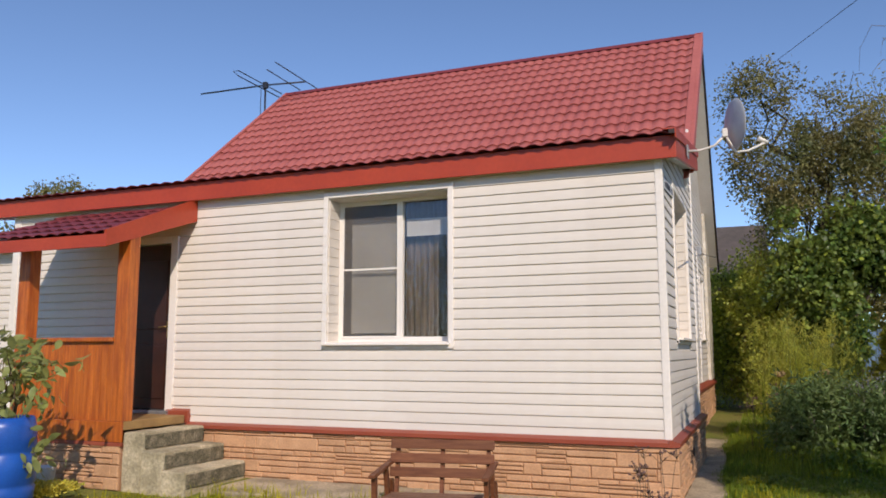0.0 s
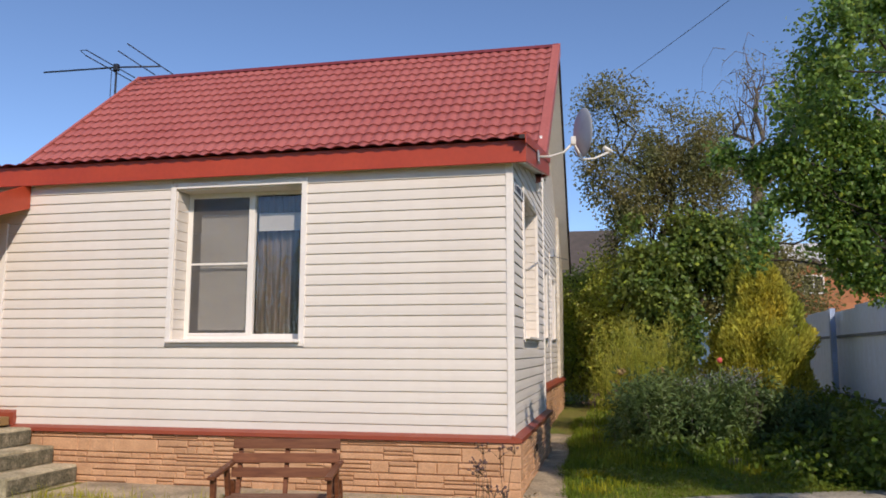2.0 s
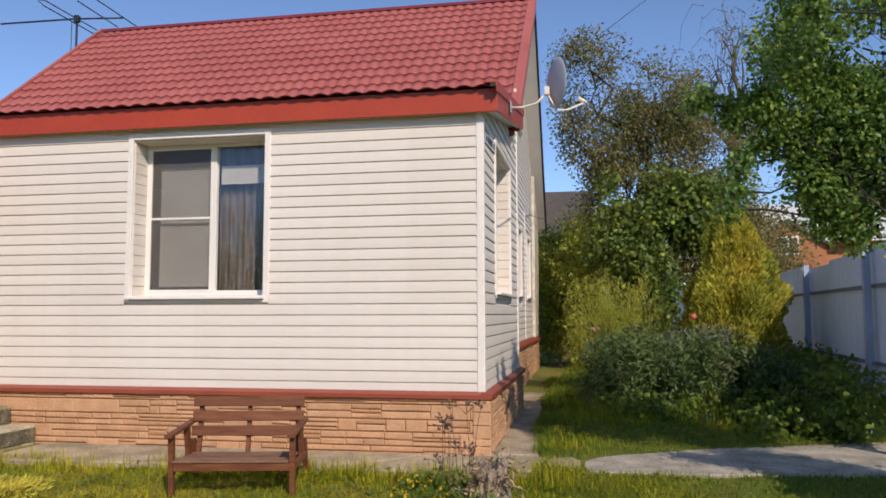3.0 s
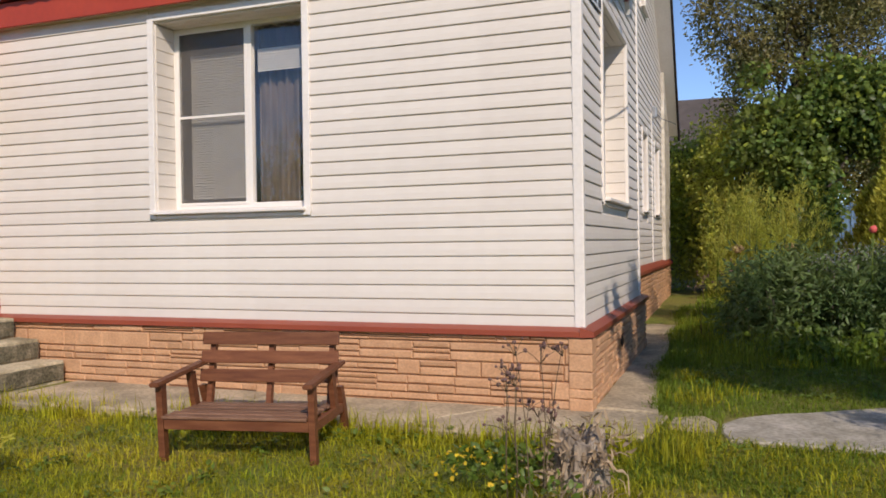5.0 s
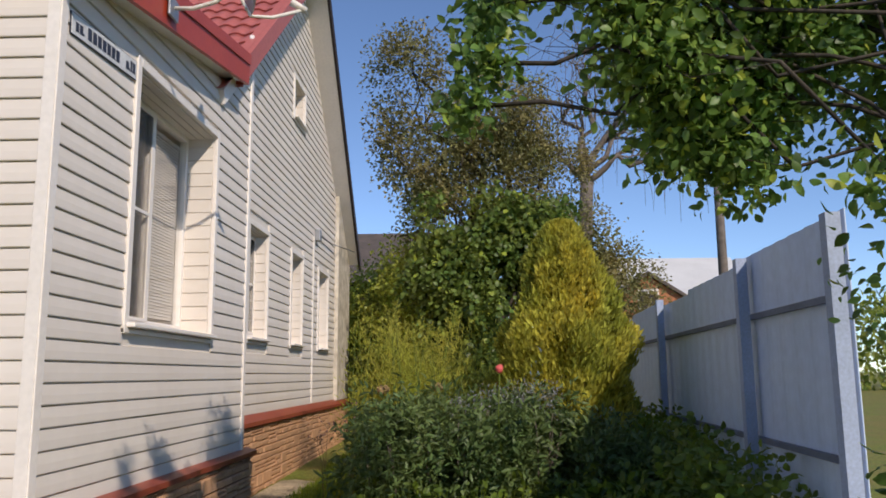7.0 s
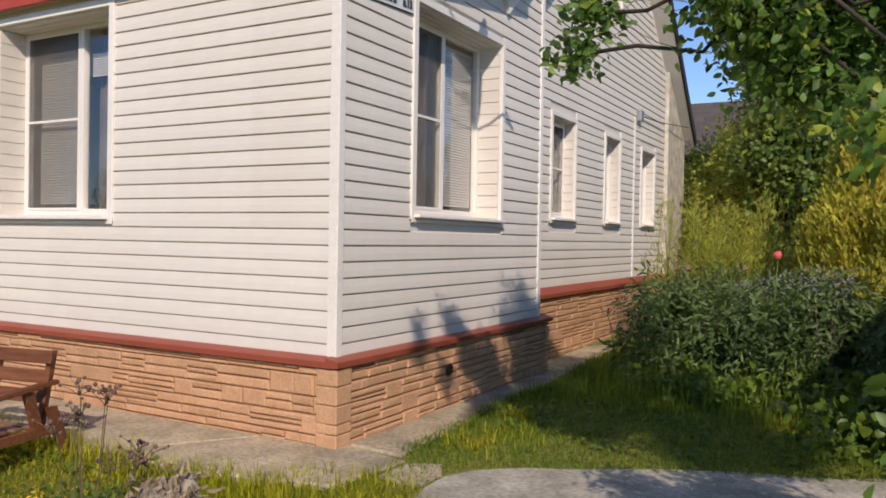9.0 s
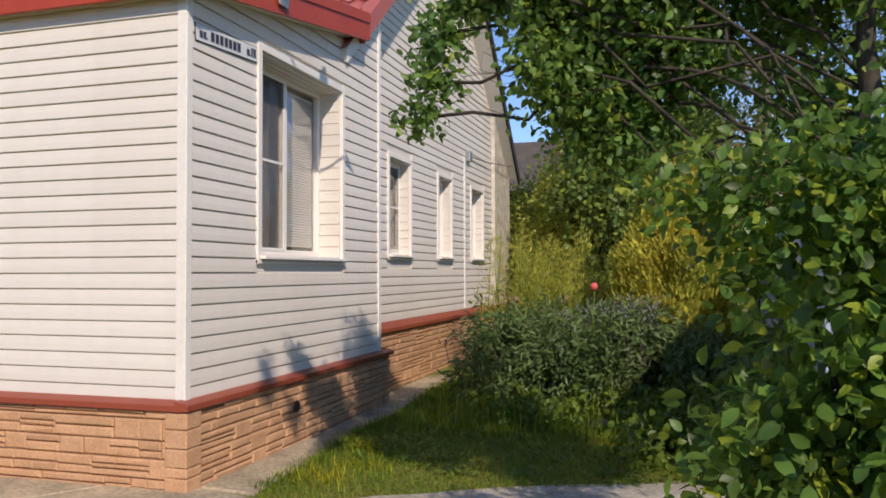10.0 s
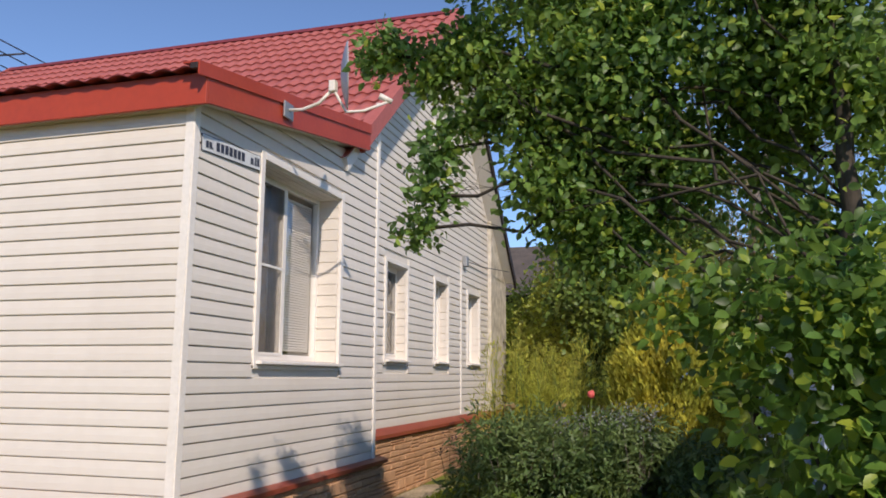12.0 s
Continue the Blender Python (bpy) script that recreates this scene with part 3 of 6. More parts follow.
# plinth of stone-look panels
def stones_layout(length, height, seed):
    """Irregular ashlar: courses of mixed height, cut into pieces of mixed length."""
    r = random.Random(seed)
    out, z = [], 0.0
    while z < height - 0.02:
        h = min(r.choice((0.125, 0.14, 0.15)), height - z)
        if height - z - h < 0.04:
            h = height - z
        u = 0.0
        while u < length - 0.01:
            w = min(r.uniform(0.18, 0.55), length - u)
            if length - u - w < 0.08:
                w = length - u
            if w < 0.27 and r.random() < 0.6:
                out.append((u, z, w, h))
            else:
                n = r.choice((1, 2, 2, 2, 3))
                cuts = sorted([0] + [i / n + r.uniform(-0.07, 0.07) for i in range(1, n)] + [1])
                for c0, c1 in zip(cuts, cuts[1:]):
                    if w > 0.3 and r.random() < 0.45:
                        s = r.uniform(0.3, 0.7)
                        out.append((u, z + h * c0, w * s, h * (c1 - c0)))
                        out.append((u + w * s, z + h * c0, w * (1 - s), h * (c1 - c0)))
                    else:
                        out.append((u, z + h * c0, w, h * (c1 - c0)))
            u += w
        z += h
    return out


def stone_geometry(u, z, w, h, r):
    """One panel stone as a shallow cushion: x along the wall, face towards -y."""
    g, d, e = 0.0045, r.uniform(0.022, 0.036), 0.011
    gx = r.choice((0.0008, 0.0015, 0.003))
    x0, x1, z0, z1 = u + gx, u + w - gx, z + g, z + h - g
    e = min(e, (x1 - x0) * 0.3, (z1 - z0) * 0.3)
    j = [r.uniform(-0.004, 0.004) for _ in range(4)]
    verts = [(x0, 0, z0), (x1, 0, z0), (x1, 0, z1), (x0, 0, z1),
             (x0, -d + 0.010, z0), (x1, -d + 0.010, z0), (x1, -d + 0.010, z1), (x0, -d + 0.010, z1),
             (x0 + e, -d + j[0], z0 + e), (x1 - e, -d + j[1], z0 + e), (x1 - e, -d + j[2], z1 - e), (x0 + e, -d + j[3], z1 - e)]
    faces = [(8, 9, 10, 11)]
    for a, b in ((0, 4), (4, 8)):
        faces += [(a + i, a + (i + 1) % 4, b + (i + 1) % 4, b + i) for i in range(4)]
    return verts, faces


def plinth(name, origin, turn, length, height, seed, single=True, label=""):
    body = part(name, boxed(0, length, 0.0, 0.10, -0.15, height), M_JOINT, house, label)
    body.location, body.rotation_euler = origin, (0, 0, radians(turn))
    r = random.Random(seed + 50)
    allv, allf = [], []
    for u, z, w, h in stones_layout(length, height + 0.06, seed):
        v, f = stone_geometry(u, z - 0.06, w, h, r)
        if single:
            raw("stone", v, f, M_STONE, body)
        else:
            n = len(allv)
            allv += v
            allf += [[i + n for i in q] for q in f]
    if allv:
        tagged(raw("stonework", allv, allf, M_STONE, body, "tan stone-look plinth facing"), kind="stuff")
    return body


plinth("plinth", (-5.80, -0.045, 0), 0, 5.80, 0.545, 3, True, "tan stone-look panel plinth along the front")
plinth("plinth", (0.045, 0.0, 0), 90, 3.84, 0.55, 5, True, "tan stone-look panel plinth along the side")
plinth("plinth", (X_MAIN + 0.04, Y_STEP + 0.1, 0), 90, Y_BACK - Y_STEP, 0.745, 8, False, "tan stone-look panel plinth of the gable wall")
bm = bmesh.new()
for i, z0 in enumerate((-0.06, 0.09, 0.16, 0.29, 0.42)):
    z1 = (0.085, 0.155, 0.285, 0.415, 0.535)[i]
    box(bm, -0.09, 0.088, -0.088, 0.09, z0, z1, bevel=0.010)
part("corner_stone", bm, M_STONE, house, "tan corner blocks of the plinth")
vent = part("vent_grille", lathe(bmesh.new(), ((0.05, 0), (0.05, 0.012), (0.035, 0.016), (0.03, 0.008)), sides=16), M_DARK, house, "small round dark plinth vent")
vent.matrix_world = pose(0.088, 1.50, 0.33, 0, 90, 0)

# ---- roofs ----
def tile_sheet(name, x0, x1, y0, z0, y1, z1, material, parent, waves_from=0.0, wave=0.19, step=0.35, label=""):
    """A sheet of metal tile: waves across, a small drop at every course."""
    run = math.hypot(y1 - y0, z1 - z0)
    d = Vector((0, (y1 - y0) / run, (z1 - z0) / run))
    n = Vector((0, -d.z, d.y))
    if n.z < 0:
        n = -n
    per, courses = 8, max(1, round(run / step))
    nx = max(2, round((x1 - x0) / wave * per))
    verts, faces, us = [], [], [x0 + (x1 - x0) * i / nx for i in range(nx + 1)]
    rows, skip = [], set()
    for c in range(courses):
        if c:
            rows += [(c * run / courses, 0.0), (c * run / courses, 0.021)]
            skip |= {len(rows) - 3, len(rows) - 1}
        for s, lift in ((0.0, 0.021), (0.10, 0.020), (0.55, 0.010), (1.0, 0.0)):
            rows.append(((c + s) * run / courses, lift))
    for t, lift in rows:
        for u in us:
            ph = (u - waves_from) / wave * 2 * math.pi
            h = 0.011 * (math.cos(ph) - 0.2 * math.cos(2 * ph)) + lift
            sag = -0.022 * (0.5 - 0.5 * math.cos(ph)) if t > 0 else 0
            p = Vector((u, y0, z0)) + d * (t + sag) + n * h
            verts.append(p[:])
    w = nx + 1
    for j in range(len(rows) - 1):
        if j in skip:
            continue
        faces += [(j * w + i, j * w + i + 1, (j + 1) * w + i + 1, (j + 1) * w + i) for i in range(nx)]
    ob = raw(name, verts, faces, material, parent, label, smooth=True)
    md = ob.modifiers.new("thickness", "SOLIDIFY")
    md.thickness, md.offset = 0.006, -1
    return ob


roof = part("roof", prism(prismed(
    [(-9.20, EAVE_Y, EAVE_Z - 0.03), (-9.20, RIDGE_Y, RIDGE_Z - 0.03), (-9.20, RIDGE_Y, RIDGE_Z - 0.17), (-9.20, EAVE_Y + 0.05, EAVE_Z - 0.15)], (9.26, 0, 0)),
    [(-9.20, RIDGE_Y, RIDGE_Z - 0.17), (-9.20, RIDGE_Y, RIDGE_Z - 0.03), (-9.20, 11.75, main_roof_z(11.75) - 0.03), (-9.20, 11.70, main_roof_z(11.70) - 0.16)], (9.26, 0, 0)),
    M_TRIM, house, "steep gable roof with white lined overhang")
SHEET = 9.26 / 9
for i in range(9):
    tile_sheet("tile_sheet", -9.18 + i * SHEET, -9.18 + (i + 1) * SHEET + 0.01, EAVE_Y - 0.05, EAVE_Z - 0.04, RIDGE_Y, RIDGE_Z, M_TILE, roof, -9.18, label="red metal tile sheet")
rear_sheet = tile_sheet("tile_sheet", -9.18, 0.07, 11.8, main_roof_z(11.8), RIDGE_Y, RIDGE_Z, M_TILE, roof, -9.18, wave=0.38)
# the rear half narrows a little towards its eave
for me in (roof.data, rear_sheet.data):
    for v_ in me.vertices:
        if v_.co.x > 0 and v_.co.y > RIDGE_Y + 0.1:
            v_.co.x -= 0.022 * (v_.co.y - RIDGE_Y)
bm = bmesh.new()
prism(bm, [(-9.22, RIDGE_Y - 0.085, RIDGE_Z - 0.035), (-9.22, RIDGE_Y - 0.04, RIDGE_Z + 0.040), (-9.22, RIDGE_Y, RIDGE_Z + 0.050), (-9.22, RIDGE_Y + 0.04, RIDGE_Z + 0.040), (-9.22, RIDGE_Y + 0.085, RIDGE_Z - 0.035)], (9.31, 0, 0))
part("ridge_cap", bm, M_OLDTILE, roof, "dark maroon ridge cap")


def verge(x0, x1, y0, z0, y1, z1, up, down, material, label="", shift=0.0):
    return part("verge_strip", prismed([(x0, y0, z0 + up), (x0 + shift, y1, z1 + up), (x0 + shift, y1, z1 - down), (x0, y0, z0 - down)], (x1 - x0, 0, 0)), material, roof, label)


verge(0.064, 0.12, 2.97, main_roof_z(2.97), RIDGE_Y, RIDGE_Z, 0.065, 0.17, M_TILE, "red verge flashing")
verge(-0.03, 0.062, 2.97, main_roof_z(2.97), RIDGE_Y, RIDGE_Z, 0.065, -0.03, M_TILE)
verge(0.062, 0.10, RIDGE_Y + 0.01, RIDGE_Z - 0.01, 11.82, main_roof_z(11.82), 0.06, 0.16, M_DARK, "dark brown verge board", -0.10)
verge(-9.26, -9.19, EAVE_Y - 0.06, EAVE_Z - 0.05, RIDGE_Y, RIDGE_Z, 0.065, 0.17, M_TILE)
verge(-9.26, -9.19, RIDGE_Y + 0.01, RIDGE_Z - 0.01, 11.82, main_roof_z(11.82), 0.06, 0.16, M_DARK)

# low roof of the annex, its fascia and soffit
LX0, LX1 = -10.6, 0.147
zt = lambda y: 3.655 + LOW_PITCH * (y + 0.12)
low_roof = part("roof", prismed([(LX0, -0.10, zt(-0.10) - 0.02), (LX0, 2.9, zt(2.9) - 0.02), (LX0, 2.9, zt(2.9) - 0.20), (LX0, -0.10, zt(-0.10) - 0.20)], (LX1 - LX0 - 0.01, 0, 0)), M_TRIM, house, "low front roof with red fascia")
for i in range(10):
    tile_sheet("tile_sheet", LX0 + i * 1.078, LX0 + (i + 1) * 1.078, -0.205, zt(-0.205) + 0.012, 2.9, zt(2.9), M_OLDTILE, low_roof, LX0, label="maroon metal tile sheet")
part("fascia", boxed(LX0, LX1 + 0.035, -0.135, -0.105, 3.42, 3.655, bevel=0.004), M_FASCIA, low_roof, "red painted fascia board")
part("fascia", prismed([(LX1, -0.104, zt(-0.10) - 0.225), (LX1, 2.95, zt(2.95) - 0.225), (LX1, 2.95, zt(2.95) + 0.015), (LX1, -0.104, zt(-0.10) + 0.015)], (0.035, 0, 0)), M_FASCIA, low_roof)
part("flashing", prismed([(LX1 - 0.09, -0.25, zt(-0.25) + 0.05), (LX1 - 0.09, 2.96, zt(2.96) + 0.05), (LX1 - 0.09, 2.96, zt(2.96) + 0.062), (LX1 - 0.09, -0.25, zt(-0.25) + 0.062)], (0.14, 0, 0)), M_FASCIA, low_roof, "red side flashing")
part("flashing", prismed([(LX1 + 0.038, -0.25, zt(-0.25) - 0.04), (LX1 + 0.038, 2.96, zt(2.96) - 0.04), (LX1 + 0.038, 2.96, zt(2.96) + 0.05), (LX1 + 0.038, -0.25, zt(-0.25) + 0.05)], (0.012, 0, 0)), M_FASCIA, low_roof)
part("fascia", prismed([(0.0, 2.955, zt(2.95) - 0.22), (LX1 + 0.03, 2.955, zt(2.95) - 0.22), (LX1 + 0.03, 2.955, zt(2.95) + 0.06), (0.0, 2.955, zt(2.95) + 0.06)], (0, 0.02, 0)), M_FASCIA, low_roof)

part("end_cap", boxed(0.125, 0.185, -0.262, -0.242, zt(-0.26) + 0.005, zt(-0.26) + 0.05, bevel=0.004), M_DARK, low_roof, "dark end cap of the flashing")

# ---- street sign on the side wall ----
sign = thing("street_sign", "white street name plate with dark lettering on the siding", "sign")
part("plate", boxed(0.022, 0.030, 0.09, 0.93, -0.06, 0.06, bevel=0.003), M_SIGN, sign)
part("border", boxed(0.020, 0.027, 0.084, 0.936, -0.064, 0.064), M_INK, sign)

sign.location = (0.0, -0.01, 3.208)
sign.rotation_euler = (radians(3.5), 0, 0)
for i, (u, wd) in enumerate(((0.13, 0.035), (0.175, 0.035), (0.215, 0.01), (0.27, 0.045), (0.33, 0.045), (0.39, 0.045), (0.45, 0.045), (0.51, 0.045), (0.57, 0.045), (0.63, 0.045), (0.77, 0.04), (0.815, 0.01), (0.835, 0.025), (0.87, 0.035))):
    h = 0.035 if i not in (0, 1, 10) else 0.026
    if wd < 0.02:
        h = 0.008
    part("bar", boxed(0.031, 0.033, u, u + wd, -0.035, -0.035 + 2 * h), M_INK, sign)

# ---- porch ----
porch = thing("porch", "orange-stained wooden porch with a maroon canopy", "porch", at=(0, 0, 0))
PX0, PX1, PY = -7.55, -5.87, -1.13
part("deck", boxed(PX0, PX1 + 0.02, PY, -0.11, 0.60, 0.70, bevel=0.008), M_OCHRE, porch, "ochre painted porch floor")
base = part("plinth", boxed(PX0, PX1, PY, -0.12, -0.1, 0.46), M_JOINT, porch, "stone-look porch base")
allv, allf, rr = [], [], random.Random(4)
for u, z, w_, h in stones_layout(PX1 - PX0, 0.52, 11):
    v, f = stone_geometry(u, z - 0.06, w_, h, rr)
    n = len(allv)
    allv += [(x + PX0, y + PY, c) for x, y, c in v]
    allf += [[i + n for i in q] for q in f]
tagged(raw("stonework", allv, allf, M_STONE, base), kind="stuff")
part("skirt_board", boxed(PX0 - 0.02, PX1 + 0.02, PY - 0.03, PY, 0.47, 0.70, bevel=0.006), M_WOOD, porch, "orange skirting board")
part("trim_strip", boxed(PX0 - 0.02, PX1 + 0.022, PY - 0.036, PY, 0.425, 0.468, bevel=0.004), M_REDTRIM, porch, "brown-red trim under the skirting")
for x in (PX0 + 0.02, PX1 - 0.09):
    part("post", boxed(x - 0.07, x + 0.11, PY - 0.03, PY + 0.13, 0.70, 2.86, bevel=0.008), M_WOOD, porch, "orange wooden post")
part("handrail", boxed(PX0 + 0.13, PX1 - 0.16, PY - 0.05, PY + 0.09, 1.60, 1.65, bevel=0.008), M_WOOD, porch, "orange handrail")
nb = 14
for i in range(nb):
    w_ = (PX1 - 0.16 - PX0 - 0.13) / nb
    part("board", boxed(PX0 + 0.13 + i * w_ + 0.002, PX0 + 0.13 + (i + 1) * w_ - 0.002, PY, PY + 0.022, 0.70, 1.60, bevel=0.003), M_WOOD, porch)
CY, CZ0, CZ1 = -1.52, 2.80, 3.40
canopy = part("canopy", prismed([(-7.95, CY + 0.05, CZ0 - 0.03), (-7.95, -0.02, CZ1 - 0.05), (-7.95, -0.02, CZ1 - 0.12), (-7.95, CY + 0.05, CZ0 - 0.10)], (2.07, 0, 0)), M_WOOD, porch, "sloping canopy over the door")
for i in range(2):
    tile_sheet("tile_sheet", -8.0 + i * 1.065, -8.0 + (i + 1) * 1.065, CY - 0.03, CZ0 + 0.01, -0.03, CZ1 - 0.02, M_OLDTILE, canopy, -8.0, label="maroon metal tile sheet")
part("fascia", boxed(-8.0, -5.875, CY - 0.02, CY + 0.01, CZ0 - 0.15, CZ0 - 0.005, bevel=0.004), M_FASCIA, canopy, "red canopy fascia")
sl = (CZ1 - CZ0) / (-0.03 - CY)
part("fascia", prismed([(-5.875, CY - 0.02, CZ0 - 0.15), (-5.875, -0.03, CZ1 - 0.24), (-5.875, -0.03, CZ1 + 0.06), (-5.875, CY - 0.02, CZ0 + 0.04)], (0.035, 0, 0)), M_FASCIA, canopy)

# door in the front wall
door = thing("door", "dark brown panelled front door in a white frame", "")
door.parent = house
a, b, z0, z1 = DOORWAY
part("leaf", boxed(a + 0.04, b - 0.04, 0.05, 0.11, z0 + 0.02, z1 - 0.04, bevel=0.004), M_DOOR, door, "dark brown door leaf")
for p0, p1 in ((0.15, 0.85), (1.05, 1.95)):
    part("panel", boxed(a + 0.14, b - 0.14, 0.038, 0.05, z0 + p0, z0 + p1, bevel=0.008), M_DOOR, door)
for s in ((a - 0.07, a + 0.04), (b - 0.04, b + 0.07)):
    part("door_frame", boxed(s[0], s[1], -0.034, 0.045, z0, z1 + 0.06, bevel=0.004), M_TRIM, door)
part("door_frame", boxed(a + 0.04, b - 0.04, -0.034, 0.045, z1 - 0.03, z1 + 0.06, bevel=0.004), M_TRIM, door)
part("threshold", boxed(a - 0.05, b + 0.05, -0.109, 0.05, z0 - 0.03, z0 + 0.012, bevel=0.004), M_METAL, door)
bm = boxed(b - 0.115, b - 0.075, 0.028, 0.05, z0 + 0.93, z0 + 1.15, bevel=0.006)
tube(bm, [(b - 0.095, 0.03, z0 + 1.08), (b - 0.095, -0.015, z0 + 1.08), (b - 0.20, -0.02, z0 + 1.07)], 0.010, 8)
part("door_handle", bm, M_BRASS, door, "brass lever handle")

# concrete steps beside the porch
steps = thing("concrete_steps", "three worn grey concrete steps up to the porch", "steps")
for i in range(3):
    x1 = -4.93 - i * 0.31
    x0 = (-5.24, -5.55, -5.845)[i]
    bm = boxed(x0 + 0.003, x1, (-1.19, -1.17, -1.14)[i], -0.10, -0.15, (i + 1) * 0.195, bevel=0.018)
    bmesh.ops.subdivide_edges(bm, edges=[e for e in bm.edges if e.calc_length() > 0.08], cuts=9, use_grid_fill=True)
    for v in bm.verts:
        v.co += noise.noise_vector(v.co * 5) * 0.009 + noise.noise_vector(v.co * 21) * 0.005
    step = part("step", bm, M_STEP, steps)
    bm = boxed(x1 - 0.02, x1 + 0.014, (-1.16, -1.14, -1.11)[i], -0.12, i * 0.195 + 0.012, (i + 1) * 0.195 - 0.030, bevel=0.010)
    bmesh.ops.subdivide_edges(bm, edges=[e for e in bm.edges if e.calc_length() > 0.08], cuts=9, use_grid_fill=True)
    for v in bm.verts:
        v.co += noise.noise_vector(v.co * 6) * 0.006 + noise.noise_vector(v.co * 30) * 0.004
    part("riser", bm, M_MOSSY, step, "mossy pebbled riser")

# lower white-sided shed beyond the porch
shed = thing("shed", "low white clapboard shed beyond the porch", "shed")
sw_ = part("wall", boxed(-14.0, -9.36, 0.35, 3.2, -0.1, 3.0), M_SIDING, shed)
k = 0
while 0.4 + k * ROW < 2.95:
    plank(sw_, -13.9, 0.35, 0.4 + k * ROW, 4.45)
    k += 1
part("roof", prismed([(-14.2, 0.1, 3.0), (-14.2, 3.4, 3.3), (-14.2, 3.4, 3.38), (-14.2, 0.1, 3.08)], (4.85, 0, 0)), M_OLDTILE, shed)

# ---- satellite dish ----
dish = thing("satellite_dish", "grey satellite dish on a bent bracket at the eave", "satellite dish")
DC, DN = Vector((0.67, 1.07, 4.03)), Vector((0.90, 0.41, 0.03)).normalized()
prof = [(0.005, 0.0)] + [(0.29 * i / 8, 0.055 * (i / 8) ** 2) for i in range(1, 9)] + [(0.293, 0.060), (0.288, 0.062)] + [(0.28 * i / 8, 0.055 * (i / 8) ** 2 + 0.006) for i in range(8, 0, -1)] + [(0.005, 0.006)]
d_ob = part("reflector", lathe(bmesh.new(), prof, sides=40), M_DISH, dish, "round grey reflector")
d_ob.matrix_basis = Matrix.Translation(DC) @ DN.to_track_quat("Z", "Y").to_matrix().to_4x4()
back = DC - DN * 0.06
bm = boxed(-0.03, 0.03, -0.035, 0.035, -0.05, 0.05, bevel=0.01)
bmesh.ops.transform(bm, matrix=Matrix.Translation(back - Vector((0, 0, 0.1))), verts=bm.verts)
part("mount", bm, M_CABLE, dish, "white mounting box")
part("bracket", tubed([(0.20, 1.05, 3.76), (0.34, 1.04, 3.75), (0.50, 1.03, 3.79), back + Vector((0, 0, -0.12))], 0.015, 8), M_CABLE, dish, "bent white tube bracket")
part("wall_plate", boxed(0.198, 0.215, 0.96, 1.12, 3.68, 3.82, bevel=0.004), M_METAL, dish)
LNB = Vector((1.03, 1.27, 3.83))
part("feed_arm", tubed([back + Vector((0, 0, -0.12)), DC + Vector((0.05, 0.02, -0.32)), DC + Vector((0.18, 0.09, -0.30)), LNB], 0.013, 8), M_CABLE, dish, "white feed arm")
bm = tubed([LNB + Vector((0.03, 0.01, 0.0)), LNB + Vector((-0.07, -0.03, 0.05))], [0.022, 0.028], 10)
part("receiver", bm, M_CABLE, dish, "cream receiver head")

# ---- roof antenna ----
ant = thing("roof_antenna", "dark aerial with a long boom above the roof", "antenna")
AX, AY, AZ = -9.50, 6.6, 7.62
part("mast", tubed([(AX, AY, 5.5), (AX, AY, AZ + 0.06)], 0.022, 8), M_ANT, ant)
part("boom", tubed([(AX - 1.83, AY, AZ + 0.02), (AX, AY, AZ), (AX + 1.06, AY, AZ - 0.06)], 0.02, 8), M_ANT, ant)
for dx, la, lb in ((1.04, 1.15, 0.55), (0.62, 0.85, 0.5)):
    part("element", tubed([(AX + dx, AY - la, AZ), (AX + dx, AY + lb, AZ - 0.04)], 0.012, 6), M_ANT, ant)
loop = [(AX - 0.05, AY + 0.75, AZ + 0.03), (AX - 0.05, AY - 0.95, AZ + 0.03), (AX - 0.08, AY - 1.1, AZ - 0.03), (AX - 0.05, AY - 0.95, AZ - 0.09), (AX - 0.05, AY + 0.75, AZ - 0.09)]
part("loop", tubed(loop, 0.012, 6), M_ANT, ant)
part("clamp", boxed(AX - 0.05, AX + 0.05, AY - 0.05, AY + 0.05, AZ - 0.08, AZ + 0.07, bevel=0.01), M_ANT, ant)
part("element", tubed([(AX - 0.12, AY, AZ - 0.05), (AX - 0.12, AY, AZ - 0.9)], 0.008, 6), M_ANT, ant)

# wall box with its cable on the gable
lampbox = thing("junction_box", "small dark junction box with a cable on the gable wall", "junction box")
part("case", boxed(X_MAIN + 0.02, X_MAIN + 0.10, 8.40, 8.56, 3.42, 3.60, bevel=0.012), M_METAL, lampbox)
part("cable", tubed([(X_MAIN + 0.06, 8.50, 3.52), (X_MAIN + 0.08, 9.6, 3.56), (-0.05, 11.3, 3.68)], 0.008, 6), M_ANT, lampbox)

# ---- paving ----
def worn(pts, amount):
    """The outline cut into short pieces that stray a little, as a cast edge that has crumbled."""
    out = []
    for a, b in zip(pts, pts[1:] + pts[:1]):
        a, b = Vector((a[0], a[1], 0)), Vector((b[0], b[1], 0))
        n = max(1, int((b - a).length / 0.16))
        side = Vector((a.y - b.y, b.x - a.x, 0)).normalized()
        for i in range(n):
            p = a.lerp(b, i / n)
            q = p + side * amount * (noise.noise(p * 2.3) + 0.6 * noise.noise(p * 7.0))
            out.append((q.x, q.y))
    return out


